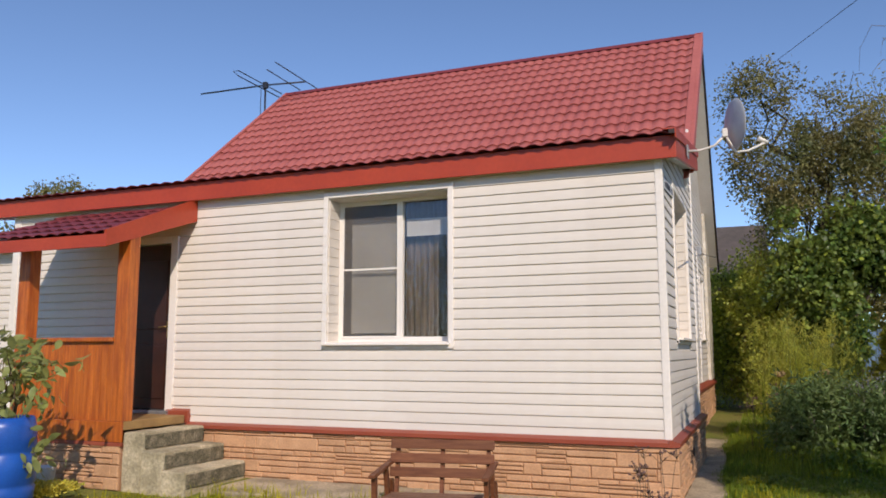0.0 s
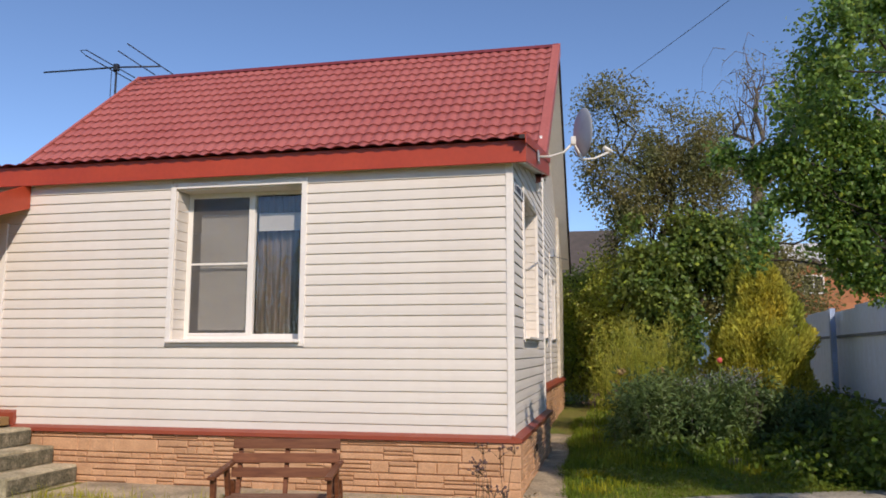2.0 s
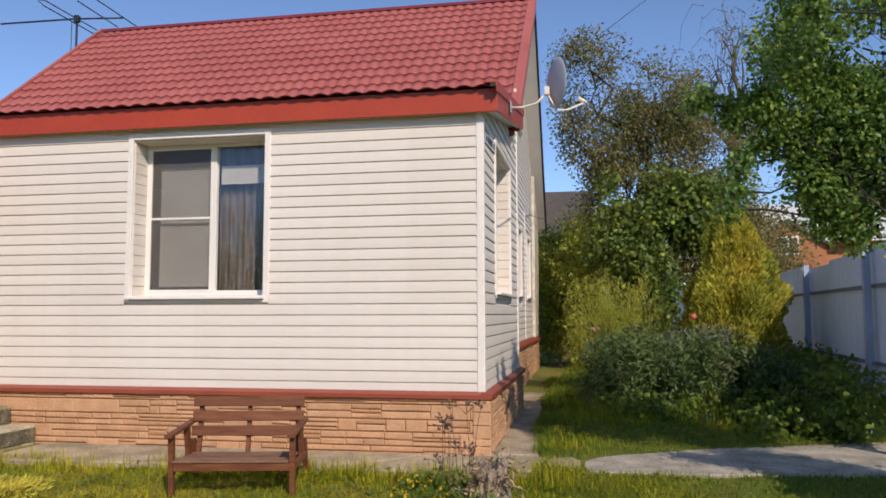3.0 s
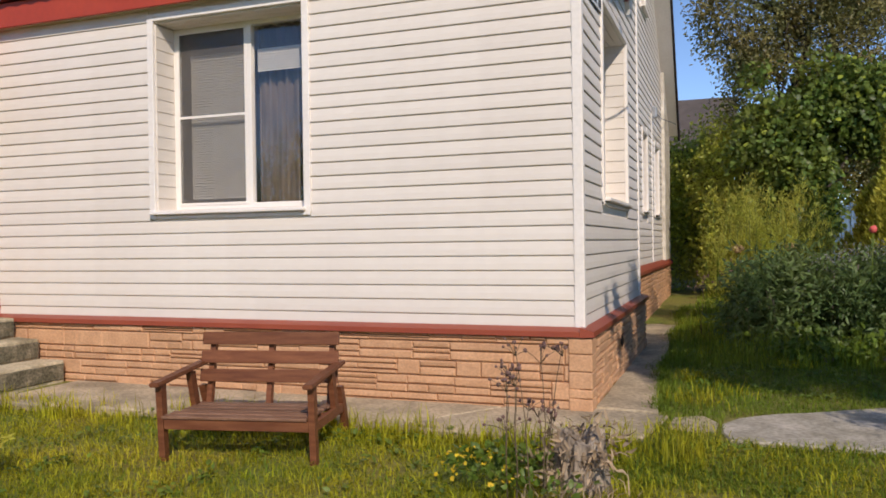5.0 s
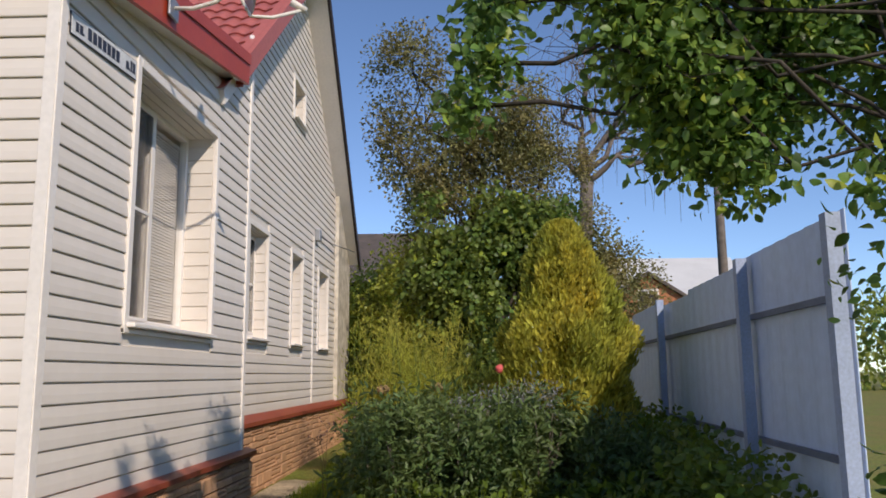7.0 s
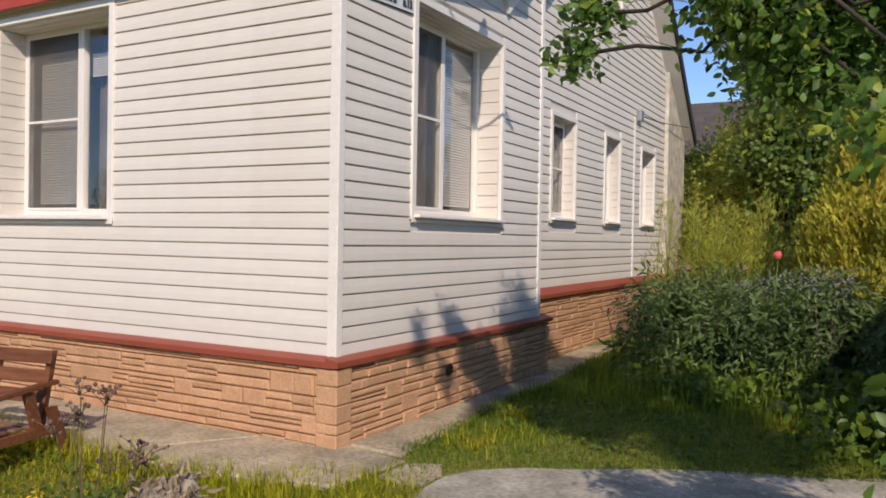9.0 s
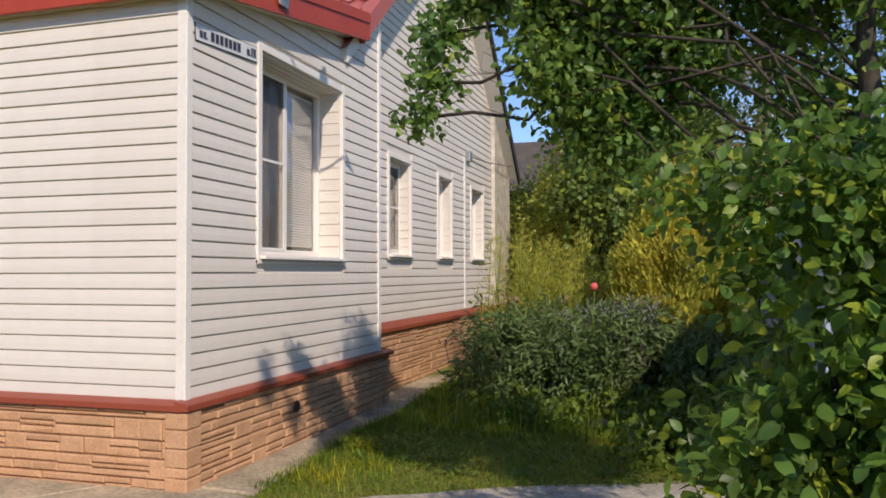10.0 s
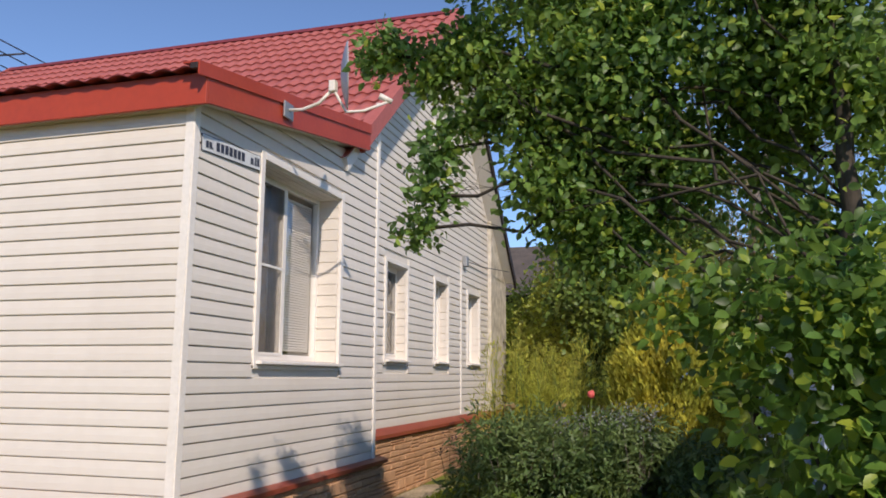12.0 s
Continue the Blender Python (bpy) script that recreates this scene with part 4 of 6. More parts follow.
def slab(name, pts, z, label, thick=0.14, material=None, wear=0.010):
    pts = worn(pts, wear)
    bm = prismed([(x, y, z - thick) for x, y in pts], (0, 0, thick))
    bmesh.ops.bevel(bm, geom=[e for e in bm.edges if e.verts[0].co.z > z - 0.01 and e.verts[1].co.z > z - 0.01], offset=0.012, segments=1, affect="EDGES")
    ob = part(name, bm, material or M_CONC)
    return tagged(ob, label, "paving", kind="structure")


slab("pavement", [(-4.80, -0.06), (-4.80, -1.06), (-3.4, -1.0), (-2.62, -0.90), (-2.60, -0.06)], 0.0, "worn concrete apron slab along the front wall")
slab("pavement", [(-2.58, -0.06), (-2.60, -0.90), (-1.22, -0.95), (-0.60, -0.06)], -0.004, "worn concrete apron slab with a broken edge")
slab("pavement", [(-0.575, -0.06), (-1.18, -0.95), (-0.30, -0.93), (0.52, -0.72), (0.62, -0.05), (0.10, 0.06)], 0.0, "worn concrete apron slab at the house corner")
slab("pavement", [(0.07, 0.08), (0.54, 0.02), (0.44, 1.2), (0.36, 2.5), (0.33, 3.86), (0.07, 3.86)], 0.004, "narrow concrete path along the side wall")
slab("pavement", [(-0.20, 3.90), (0.33, 3.90), (0.24, 7.6), (0.18, 11.8), (-0.20, 11.8)], 0.01, "narrow concrete path along the gable wall")
slab("pavement", [(1.04, -0.64), (1.90, -0.62), (3.6, -0.42), (5.6, 0.1), (5.6, 2.0), (3.6, 1.32), (2.60, 0.90), (1.87, 0.55), (1.35, 0.24), (1.08, 0.02), (0.99, -0.2), (0.98, -0.45)], -0.006, "broad grey concrete path across the lawn", material=M_PATH, wear=0.07)
st = slab("stepping_stone", [(0.64, -0.42), (0.95, -0.44), (0.96, -0.18), (0.86, 0.02), (0.66, -0.1)], 0.0, "flat concrete stepping piece in the grass")

# ---- bench ----
bench = thing("garden_bench", "brown painted slatted wooden garden bench", "bench", at=(-1.93, -1.215, -0.085))
bench.rotation_euler = (0, 0, radians(11.5))
BW = 0.49
for s in (-1, 1):
    part("front_leg", prismed([(s * BW - 0.020, -0.595, 0), (s * BW - 0.020, -0.540, 0), (s * BW - 0.020, -0.570, 0.49), (s * BW - 0.020, -0.635, 0.49)], (0.040, 0, 0)), M_BENCH, bench)
    part("back_leg", prismed([(s * BW - 0.020, 0.12, 0), (s * BW - 0.020, 0.18, 0), (s * BW - 0.020, 0.02, 0.38), (s * BW - 0.020, -0.05, 0.38)], (0.040, 0, 0)), M_BENCH, bench)
    part("back_post", prismed([(s * (BW - 0.06) - 0.018, -0.07, 0.24), (s * (BW - 0.06) - 0.018, -0.02, 0.24), (s * (BW - 0.06) - 0.018, 0.085, 0.735), (s * (BW - 0.06) - 0.018, 0.04, 0.735)], (0.036, 0, 0)), M_BENCH, bench)
    part("arm_prop", prismed([(s * BW - 0.02, -0.09, 0.25), (s * BW - 0.02, -0.16, 0.25), (s * BW - 0.02, -0.235, 0.50), (s * BW - 0.02, -0.165, 0.50)], (0.036, 0, 0)), M_BENCH, bench)
    bm = prismed([(s * BW - 0.033, -0.69, 0.478), (s * BW - 0.033, 0.03, 0.525), (s * BW - 0.033, 0.03, 0.553), (s * BW - 0.033, -0.69, 0.506)], (0.066, 0, 0))
    bmesh.ops.bevel(bm, geom=bm.edges[:], offset=0.006, segments=2, affect="EDGES")
    part("armrest", bm, M_BENCH, bench)
    part("side_rail", boxed(s * BW - 0.016, s * BW + 0.016, -0.58, 0.02, 0.20, 0.262, bevel=0.005), M_BENCH, bench)
part("back_post", prismed([(-0.018, -0.07, 0.24), (-0.018, -0.02, 0.24), (-0.018, 0.075, 0.73), (-0.018, 0.035, 0.73)], (0.036, 0, 0)), M_BENCH, bench)
for z, h in ((0.660, 0.088), (0.535, 0.088), (0.410, 0.088)):
    off = (z - 0.30) * 0.2 - 0.095
    bm = boxed(-BW, BW, off, off + 0.020, z, z + h, bevel=0.006)
    bmesh.ops.rotate(bm, cent=(0, off, z), matrix=Matrix.Rotation(radians(-11), 3, "X"), verts=bm.verts)
    part("back_slat", bm, M_BENCH, bench)
for i in range(5):
    y = -0.625 + i * 0.116
    part("seat_slat", boxed(-BW + 0.03 - 0.02 * (i in (0, 1)), BW - 0.03, y, y + 0.068, 0.272 - i * 0.004, 0.292 - i * 0.004, bevel=0.005), M_BENCHSEAT, bench, "brown seat slat greyed by a painted sky sheen")
part("front_rail", boxed(-BW + 0.022, BW - 0.022, -0.612, -0.588, 0.205, 0.270, bevel=0.005), M_BENCH, bench)
for y in (-0.30, -0.05):
    part("cross_rail", boxed(-BW + 0.018, BW - 0.018, y, y + 0.03, 0.215, 0.256, bevel=0.004), M_BENCH, bench)

# ---- fence ----
fence = thing("sheet_fence", "pale blue-grey sheet fence on blue steel posts", "fence")
FA, FD = Vector((4.54, 5.60, 0)), Vector((-0.056, -0.9984, 0))
FN = Vector((-0.9984, 0.056, 0))


def fence_box(name, s0, s1, d0, d1, z0, z1, material, label=""):
    p = [FA + FD * s + FN * d for s, d in ((s0, d0), (s1, d0), (s1, d1), (s0, d1))]
    return part(name, prismed([(v.x, v.y, z0) for v in p], (0, 0, z1 - z0)), material, fence, label)


for i in range(-4, 3):
    s = -0.70 + i * 1.96
    top = 2.14 + 0.02 * ((i * 37) % 5 - 2)
    verts, faces, n = [], [], 56
    for j in range(n + 1):
        u = s - 0.012 + (1.96 + 0.024) * j / n
        h = 0.010 * (i % 2) - 0.005 + 0.004 * max(-1, min(1, 3 * math.cos(j / n * 14 * math.pi)))
        p = FA + FD * u + FN * h
        verts += [(p.x, p.y, 0.42), (p.x, p.y, top)]
    faces = [(2 * j, 2 * j + 2, 2 * j + 3, 2 * j + 1) for j in range(n)]
    ob = raw("panel", verts, faces, M_FENCE, fence)
    md = ob.modifiers.new("thickness", "SOLIDIFY")
    md.thickness, md.offset = 0.006, 0
for s in (-6.86, -3.43, 0.0, 3.43, 5.2):
    fence_box("post", s - 0.045, s + 0.045, 0.045, 0.125, -0.2, 2.15, M_POST, "blue-grey steel post")
for z in (0.78, 1.68):
    fence_box("rail", -8.4, 5.1, 0.012, 0.044, z, z + 0.04, M_FRAIL)

# ---- plants ----
def leaf_arrays(pts, dirs, ups, length, width, r, fold=0.25, four=True, droop=0.15):
    """Leaves at pts, growing along dirs, their faces towards ups: folded blades of four triangles or plain diamonds of two."""
    n = len(pts)
    d = dirs / np.maximum(np.linalg.norm(dirs, axis=1, keepdims=True), 1e-6)
    s = np.cross(d, ups)
    s /= np.maximum(np.linalg.norm(s, axis=1, keepdims=True), 1e-6)
    u = np.cross(s, d)
    L = (length * r.uniform(0.7, 1.25, n))[:, None]
    W = L * (width / length) * 0.5
    mid = pts + d * L * 0.45
    left, right = mid - s * W + u * W * fold, mid + s * W + u * W * fold
    tip = pts + d * L - u * L * droop
    if four:
        lo, hi = pts + d * L * 0.18, pts + d * L * 0.74 - u * L * droop * 0.5
        l0, r0 = lo - s * W * 0.66 + u * W * fold * 0.6, lo + s * W * 0.66 + u * W * fold * 0.6
        l1, r1 = hi - s * W * 0.72 + u * W * fold * 0.7, hi + s * W * 0.72 + u * W * fold * 0.7
        v = np.stack([pts, mid, hi, tip, l0, left, l1, r0, right, r1], 1).reshape(-1, 3)
        f = np.array([(0, 1, 4), (4, 1, 5), (1, 2, 5), (5, 2, 6), (2, 3, 6), (0, 7, 1), (7, 8, 1), (1, 8, 2), (8, 9, 2), (2, 9, 3)])
        return v, (f[None] + (np.arange(n) * 10)[:, None, None]).reshape(-1, 3)
    v = np.stack([pts, right, tip, left], 1).reshape(-1, 3)
    return v, (np.array([(0, 1, 2), (0, 2, 3)])[None] + (np.arange(n) * 4)[:, None, None]).reshape(-1, 3)


def lobe_points(lobes, twigs, r, gap=0.0, shell=0.55, gap_scale=1.1):
    """Twig ends in a set of ellipsoid lobes (centre, radii), more of them near the outside, with gaps."""
    vol = np.array([np.prod(l[1]) ** 0.8 for l in lobes])
    which = r.choice(len(lobes), twigs * 3, p=vol / vol.sum())
    d = r.normal(size=(twigs * 3, 3))
    d /= np.linalg.norm(d, axis=1, keepdims=True)
    rad = shell + (1.08 - shell) * r.random(twigs * 3) ** 0.7
    c, s = np.array([l[0] for l in lobes], float)[which], np.array([l[1] for l in lobes], float)[which]
    p = c + d * s * rad[:, None]
    keep = np.array([noise.noise(Vector(q * gap_scale)) + 0.5 * noise.noise(Vector(q * gap_scale * 3.1)) > gap for q in p])
    return p[keep][:twigs], d[keep][:twigs]


def foliage(name, lobes, twigs, per, length, width, material, parent, seed, spread=0.12, gap=-0.1, four=True, up=0.3, label="", avoid=None, shell=0.5, droop=0.15, gap_scale=1.1):
    r = np.random.default_rng(seed)
    p, d = lobe_points(lobes, twigs, r, gap, shell, gap_scale)
    pts = np.repeat(p, per, 0) + np.clip(r.normal(size=(len(p) * per, 3)), -1.6, 1.6) * spread
    out = np.repeat(d, per, 0) + r.normal(size=pts.shape) * 0.8
    out[:, 2] -= 0.25
    ups = np.tile((0.0, 0.0, up), (len(pts), 1)) + r.normal(size=pts.shape) * 0.3 + np.repeat(d * 0.6 + r.normal(size=d.shape) * 0.45, per, 0)
    ok = pts[:, 2] > 0.02
    if avoid:
        for c, rad in avoid:
            ok &= np.linalg.norm(pts - np.array(c), axis=1) > rad
    v, f = leaf_arrays(pts[ok], out[ok], ups[ok], length, width, r, four=four, droop=droop)
    return raw(name, v, f, material, parent, label, smooth=four)


def limb(bm, a, b, r0, r1, r, wobble=0.12, n=6, sides=7):
    a, b = Vector(a), Vector(b)
    pts = []
    for i in range(n + 1):
        t = i / n
        p = a.lerp(b, t)
        p += Vector(r.normal(size=3)) * wobble * (b - a).length * 0.3 * math.sin(math.pi * t)
        p.z += 0.08 * (b - a).length * math.sin(math.pi * t)
        pts.append(p)
    tube(bm, pts, [r0 + (r1 - r0) * i / n for i in range(n + 1)], sides)
    return pts


def tree(name, label, base, fork_z, trunk_r, lobes, twigs, per, length, width, material, seed, gap=-0.1, twig_limbs=3, spread=0.14, four=True, avoid=None, bark=None, shell=0.5, lean=(0, 0), gap_scale=1.1, limb_r=0.45, leader=0.0, twig_r=0.14):
    th = thing(name, label, "tree", at=(0, 0, 0))
    r = np.random.default_rng(seed)
    bm = bmesh.new()
    fork = Vector((base[0] + lean[0], base[1] + lean[1], fork_z))
    top = Vector((fork.x, fork.y, max(fork_z, leader)))
    limb(bm, base, fork, trunk_r, trunk_r * 0.85, r, 0.04)
    if leader > fork_z:
        limb(bm, fork, top, trunk_r * 0.85, trunk_r * 0.3, r, 0.06, 8)
    for c, s in lobes:
        tip = Vector(c)
        start = Vector((fork.x, fork.y, min(max(fork_z, tip.z - 0.6 * math.hypot(tip.x - fork.x, tip.y - fork.y)), top.z)))
        pts = limb(bm, start, tip, trunk_r * limb_r, trunk_r * 0.16, r, 0.2, 7)
        for j in range(twig_limbs):
            q = pts[3 + j % 4]
            d = Vector(r.normal(size=3)).normalized()
            end = tip + Vector((d.x * s[0], d.y * s[1], d.z * s[2])) * 0.85
            limb(bm, q, end, trunk_r * twig_r, trunk_r * twig_r * 0.3, r, 0.25, 5, 5)
    part("trunk", bm, bark or M_BARK, th, "grey-brown bark")
    if twigs:
        foliage("crown", lobes, twigs, per, length, width, material, th, seed + 1, spread, gap, four, avoid=avoid, shell=shell, gap_scale=gap_scale)
    return th


def blades(name, xy, h0, h1, width, material, seed, parent=None, bend=0.5, label=""):
    """Grass blades as bent strips of three triangles."""
    r = np.random.default_rng(seed)
    n = len(xy)
    z = np.array([ground_z(x, y) for x, y in xy])
    base = np.column_stack([xy, z - 0.01])
    a = r.uniform(0, 2 * math.pi, n)
    side = np.column_stack([np.cos(a), np.sin(a), np.zeros(n)]) * (width * r.uniform(0.6, 1.3, n))[:, None]
    fall = np.column_stack([-np.sin(a), np.cos(a), np.zeros(n)])
    h = (h0 + (h1 - h0) * r.random(n) ** 1.6)[:, None]
    b = (r.uniform(0.1, 1.0, n) * bend)[:, None]
    upv = np.array((0, 0, 1.0))
    m = base + upv * h * 0.55 + fall * h * b * 0.3
    tip = base + upv * h * (1 - 0.3 * b) + fall * h * b
    v = np.stack([base - side, base + side, m + side * 0.7, m - side * 0.7, tip], 1).reshape(-1, 3)
    f = (np.array([(0, 1, 2), (0, 2, 3), (3, 2, 4)])[None] + (np.arange(n) * 5)[:, None, None]).reshape(-1, 3)
    return raw(name, v, f, material, parent, label)


# apple tree and the light shrub under it, close to the walk
TONGUE = [((2.00, -1.3, 3.10), (0.12, 0.1, 0.10)), ((2.22, -1.3, 3.0), (0.12, 0.1, 0.13)), ((2.46, -1.3, 3.05), (0.14, 0.16, 0.16)), ((2.44, -1.3, 2.74), (0.10, 0.08, 0.09)),
          ((2.26, -1.3, 2.58), (0.09, 0.08, 0.08)), ((2.24, -1.3, 2.36), (0.08, 0.07, 0.09)), ((2.18, -1.3, 2.20), (0.08, 0.07, 0.09)), ((2.62, -1.3, 2.85), (0.12, 0.12, 0.12))]
CROWN = [((2.80, -1.3, 2.50), (0.14, 0.25, 0.26)), ((2.72, -1.25, 2.95), (0.25, 0.3, 0.4)), ((2.78, -1.25, 3.5), (0.38, 0.4, 0.42)), ((3.08, -1.2, 2.3), (0.22, 0.3, 0.36)),
         ((3.12, -1.2, 2.85), (0.38, 0.45, 0.5)), ((3.25, -1.2, 3.5), (0.5, 0.5, 0.55)), ((3.5, -1.1, 2.55), (0.34, 0.4, 0.34)), ((3.6, -1.2, 3.0), (0.45, 0.5, 0.5)), ((3.9, -1.2, 2.5), (0.4, 0.5, 0.6)),
         ((3.9, -1.3, 3.5), (0.5, 0.6, 0.6)), ((3.1, -1.2, 4.05), (0.5, 0.5, 0.38)), ((3.6, -1.3, 4.25), (0.6, 0.6, 0.5)), ((4.0, -1.0, 1.8), (0.35, 0.4, 0.5)), ((4.4, -1.4, 2.9), (0.5, 0.6, 0.8))]
# Unseen leaf sprays, added to cast the shadow streaks on the side wall.
SHADOW_SPRAYS = [((2.74, -3.07, 3.95), (0.03, 0.04, 0.28)), ((2.74, -2.66, 3.62), (0.03, 0.04, 0.20)), ((2.74, -2.26, 3.78), (0.04, 0.05, 0.30)), ((2.74, -1.85, 3.62), (0.05, 0.06, 0.20))]
apple = tree("apple_tree", "spreading apple tree with dense green leaves", (3.95, -1.6, -0.1), 1.75, 0.055, TONGUE + CROWN + SHADOW_SPRAYS,
             0, 10, 0.060, 0.034, M_APPLE, 21, twig_limbs=3, limb_r=0.12, leader=3.0, twig_r=0.035)
foliage("crown", CROWN, 5300, 10, 0.048, 0.028, M_APPLE, apple, 22, 0.075, gap=0.22, up=0.05, shell=0.45, gap_scale=2.4)
LOW = [((2.72, -1.3, 2.80), (0.18, 0.2, 0.24)), ((2.80, -1.3, 2.42), (0.15, 0.2, 0.24)), ((2.96, -1.25, 2.20), (0.16, 0.2, 0.26)), ((3.14, -1.2, 2.10), (0.13, 0.2, 0.2)), ((3.32, -1.2, 2.45), (0.22, 0.25, 0.26)), ((2.95, -1.25, 2.7), (0.25, 0.25, 0.3))]
foliage("crown", LOW, 900, 10, 0.046, 0.027, M_APPLE, apple, 25, 0.07, gap=-0.4, up=0.05, shell=0.2)
foliage("crown", TONGUE, 430, 10, 0.046, 0.027, M_APPLE, apple, 24, 0.045, gap=-0.5, up=0.05, shell=0.2)
foliage("shadow_spray", SHADOW_SPRAYS, 150, 8, 0.050, 0.030, M_APPLE, apple, 23, 0.03, gap=-1.5, shell=0.1)
shrub = thing("lilac_shrub", "light green broad-leaved shrub under the apple tree", "shrub")
bm = bmesh.new()
r_ = np.random.default_rng(5)
for i in range(14):
    limb(bm, (3.95 + r_.normal() * 0.15, -1.75 + r_.normal() * 0.15, -0.1), (3.98 + r_.normal() * 0.16, -1.9 + r_.normal() * 0.2, 0.9 + r_.random() * 0.7), 0.012, 0.004, r_, 0.15, 5, 5)
tagged(part("stem", bm, M_BARK, shrub), kind="stuff")
foliage("crown", [((3.84, -1.9, 1.25), (0.34, 0.4, 0.42)), ((3.9, -1.7, 0.7), (0.45, 0.5, 0.55)), ((4.2, -2.0, 1.3), (0.4, 0.5, 0.6)), ((3.62, -2.0, 0.85), (0.22, 0.25, 0.22)), ((4.3, -2.2, 0.8), (0.4, 0.5, 0.6))],
        1150, 7, 0.070, 0.042, M_LILAC, shrub, 31, 0.09, gap=-0.15, gap_scale=2.0, up=0.15, label="light green leaves")
foliage("crown", [((3.42, -1.9, 1.74), (0.22, 0.25, 0.08)), ((3.66, -1.9, 1.70), (0.24, 0.3, 0.16)), ((4.0, -1.9, 1.72), (0.35, 0.4, 0.2))],
        330, 8, 0.050, 0.030, M_LILAC, shrub, 32, 0.08, gap=-0.1, gap_scale=2.4, up=0.1)

# golden thuja
thuja = thing("golden_thuja", "golden yellow-green conical thuja", "shrub")
part("trunk", tubed([(3.25, 5.03, -0.1), (3.25, 5.03, 2.3)], [0.06, 0.02], 8), M_BARK, thuja)
r_ = np.random.default_rng(8)
n = 30000
t_ = r_.random(n) ** 0.85
ang = r_.uniform(0, 2 * math.pi, n)
prof_r = 0.86 * np.sqrt(np.clip(1 - t_, 0, 1)) * (0.62 + 0.38 * np.clip(t_ / 0.22, 0, 1))
lump = np.array([noise.noise(Vector((math.cos(a) * 2.2, math.sin(a) * 2.2, t * 5))) for a, t in zip(ang, t_)])
rad = prof_r * (0.80 + 0.22 * r_.random(n) + 0.52 * lump) + 0.02
pts = np.column_stack([3.25 + rad * np.cos(ang), 5.03 + rad * np.sin(ang), 0.35 + t_ * 2.62])
dirs = np.column_stack([np.cos(ang) * 0.6, np.sin(ang) * 0.6, np.full(n, 1.0)]) + r_.normal(size=(n, 3)) * 0.35
ups = np.column_stack([np.cos(ang), np.sin(ang), np.zeros(n)]) + r_.normal(size=(n, 3)) * 0.7
v, f = leaf_arrays(pts, dirs, ups, 0.085, 0.036, r_, four=False, droop=0.05)
raw("crown", v, f, M_CYP, thuja, "golden sprays")

# dark bush of perennials on the lawn
peony = thing("perennial_bush", "wide dark green bush of peonies and perennials", "bush")
PEONY = [((1.40, 3.75, 0.40), (0.48, 0.5, 0.48)), ((2.6, 4.3, 0.64), (0.7, 0.5, 0.42)), ((1.95, 3.7, 0.42), (0.5, 0.5, 0.5)), ((2.5, 3.75, 0.42), (0.7, 0.6, 0.46)), ((3.2, 3.7, 0.42), (0.7, 0.6, 0.44)), ((1.7, 4.4, 0.45), (0.45, 0.7, 0.55)), ((2.1, 4.4, 0.55), (0.7, 0.6, 0.5)), ((2.9, 4.4, 0.6), (0.6, 0.5, 0.5)), ((3.75, 3.5, 0.35), (0.5, 0.6, 0.35))]
r_ = np.random.default_rng(40)
PEONY += [((x, y, z), (0.10, 0.10, 0.20)) for x, y, z in zip(r_.uniform(1.0, 3.6, 44), r_.uniform(3.3, 4.6, 44), r_.uniform(0.50, 1.02, 44))]
foliage("leaves", PEONY, 3000, 9, 0.095, 0.026, M_PEONY, peony, 41, 0.085, gap=-0.3, label="narrow dark leaves", shell=0.35, gap_scale=2.2)
r_ = np.random.default_rng(9)
bm = bmesh.new()
for i in range(60):
    x, y = r_.uniform(1.2, 3.6), r_.uniform(3.4, 4.5)
    limb(bm, (x, y, 0), (x + r_.normal() * 0.1, y + r_.normal() * 0.1, r_.uniform(0.5, 1.0)), 0.006, 0.004, r_, 0.05, 3, 4)
tagged(part("stems", bm, M_TWIG, peony), kind="stuff")
catmint = thing("catmint", "hazy grey-blue catmint behind the dark bush", "plants", kind="stuff")
foliage("sprigs", [((2.45, 4.25, 1.02), (0.30, 0.25, 0.12)), ((2.85, 4.2, 1.02), (0.25, 0.25, 0.16)), ((2.15, 4.3, 0.96), (0.2, 0.2, 0.1))], 150, 6, 0.045, 0.018, M_CATMINT, catmint, 42, 0.06, gap=-0.5, four=False)
creeper = thing("ground_creeper", "low dark leafy creeper under the fence", "plants", kind="stuff")
foliage("leaves", [((3.6, 2.7, 0.12), (0.7, 0.9, 0.25)), ((3.3, 1.9, 0.1), (0.5, 0.6, 0.2)), ((4.0, 4.2, 0.3), (0.5, 0.9, 0.4)), ((4.1, 3.6, 0.42), (0.3, 1.1, 0.34)), ((3.95, 1.8, 0.38), (0.3, 1.0, 0.32)), ((4.2, 5.2, 0.45), (0.25, 0.9, 0.34)), ((2.6, 3.1, 0.05), (1.0, 0.3, 0.2)), ((1.7, 3.1, 0.02), (0.6, 0.3, 0.16))],
        1500, 8, 0.075, 0.05, M_WEED, creeper, 43, 0.1, gap=-0.5)
rose = thing("rose_plant", "coral rose on a tall stem", "flower")
part("stem", tubed([(2.47, 3.5, 0.3), (2.43, 3.45, 0.9), (2.45, 3.46, 1.3)], 0.006, 5), M_WEED, rose)
bm = bmesh.new()
bmesh.ops.create_icosphere(bm, subdivisions=2, radius=0.04)
for v_ in bm.verts:
    v_.co *= 1 + 0.25 * noise.noise(v_.co * 40)
    v_.co += Vector((2.45, 3.46, 1.34))
part("bloom", bm, M_ROSE, rose, "coral bloom")

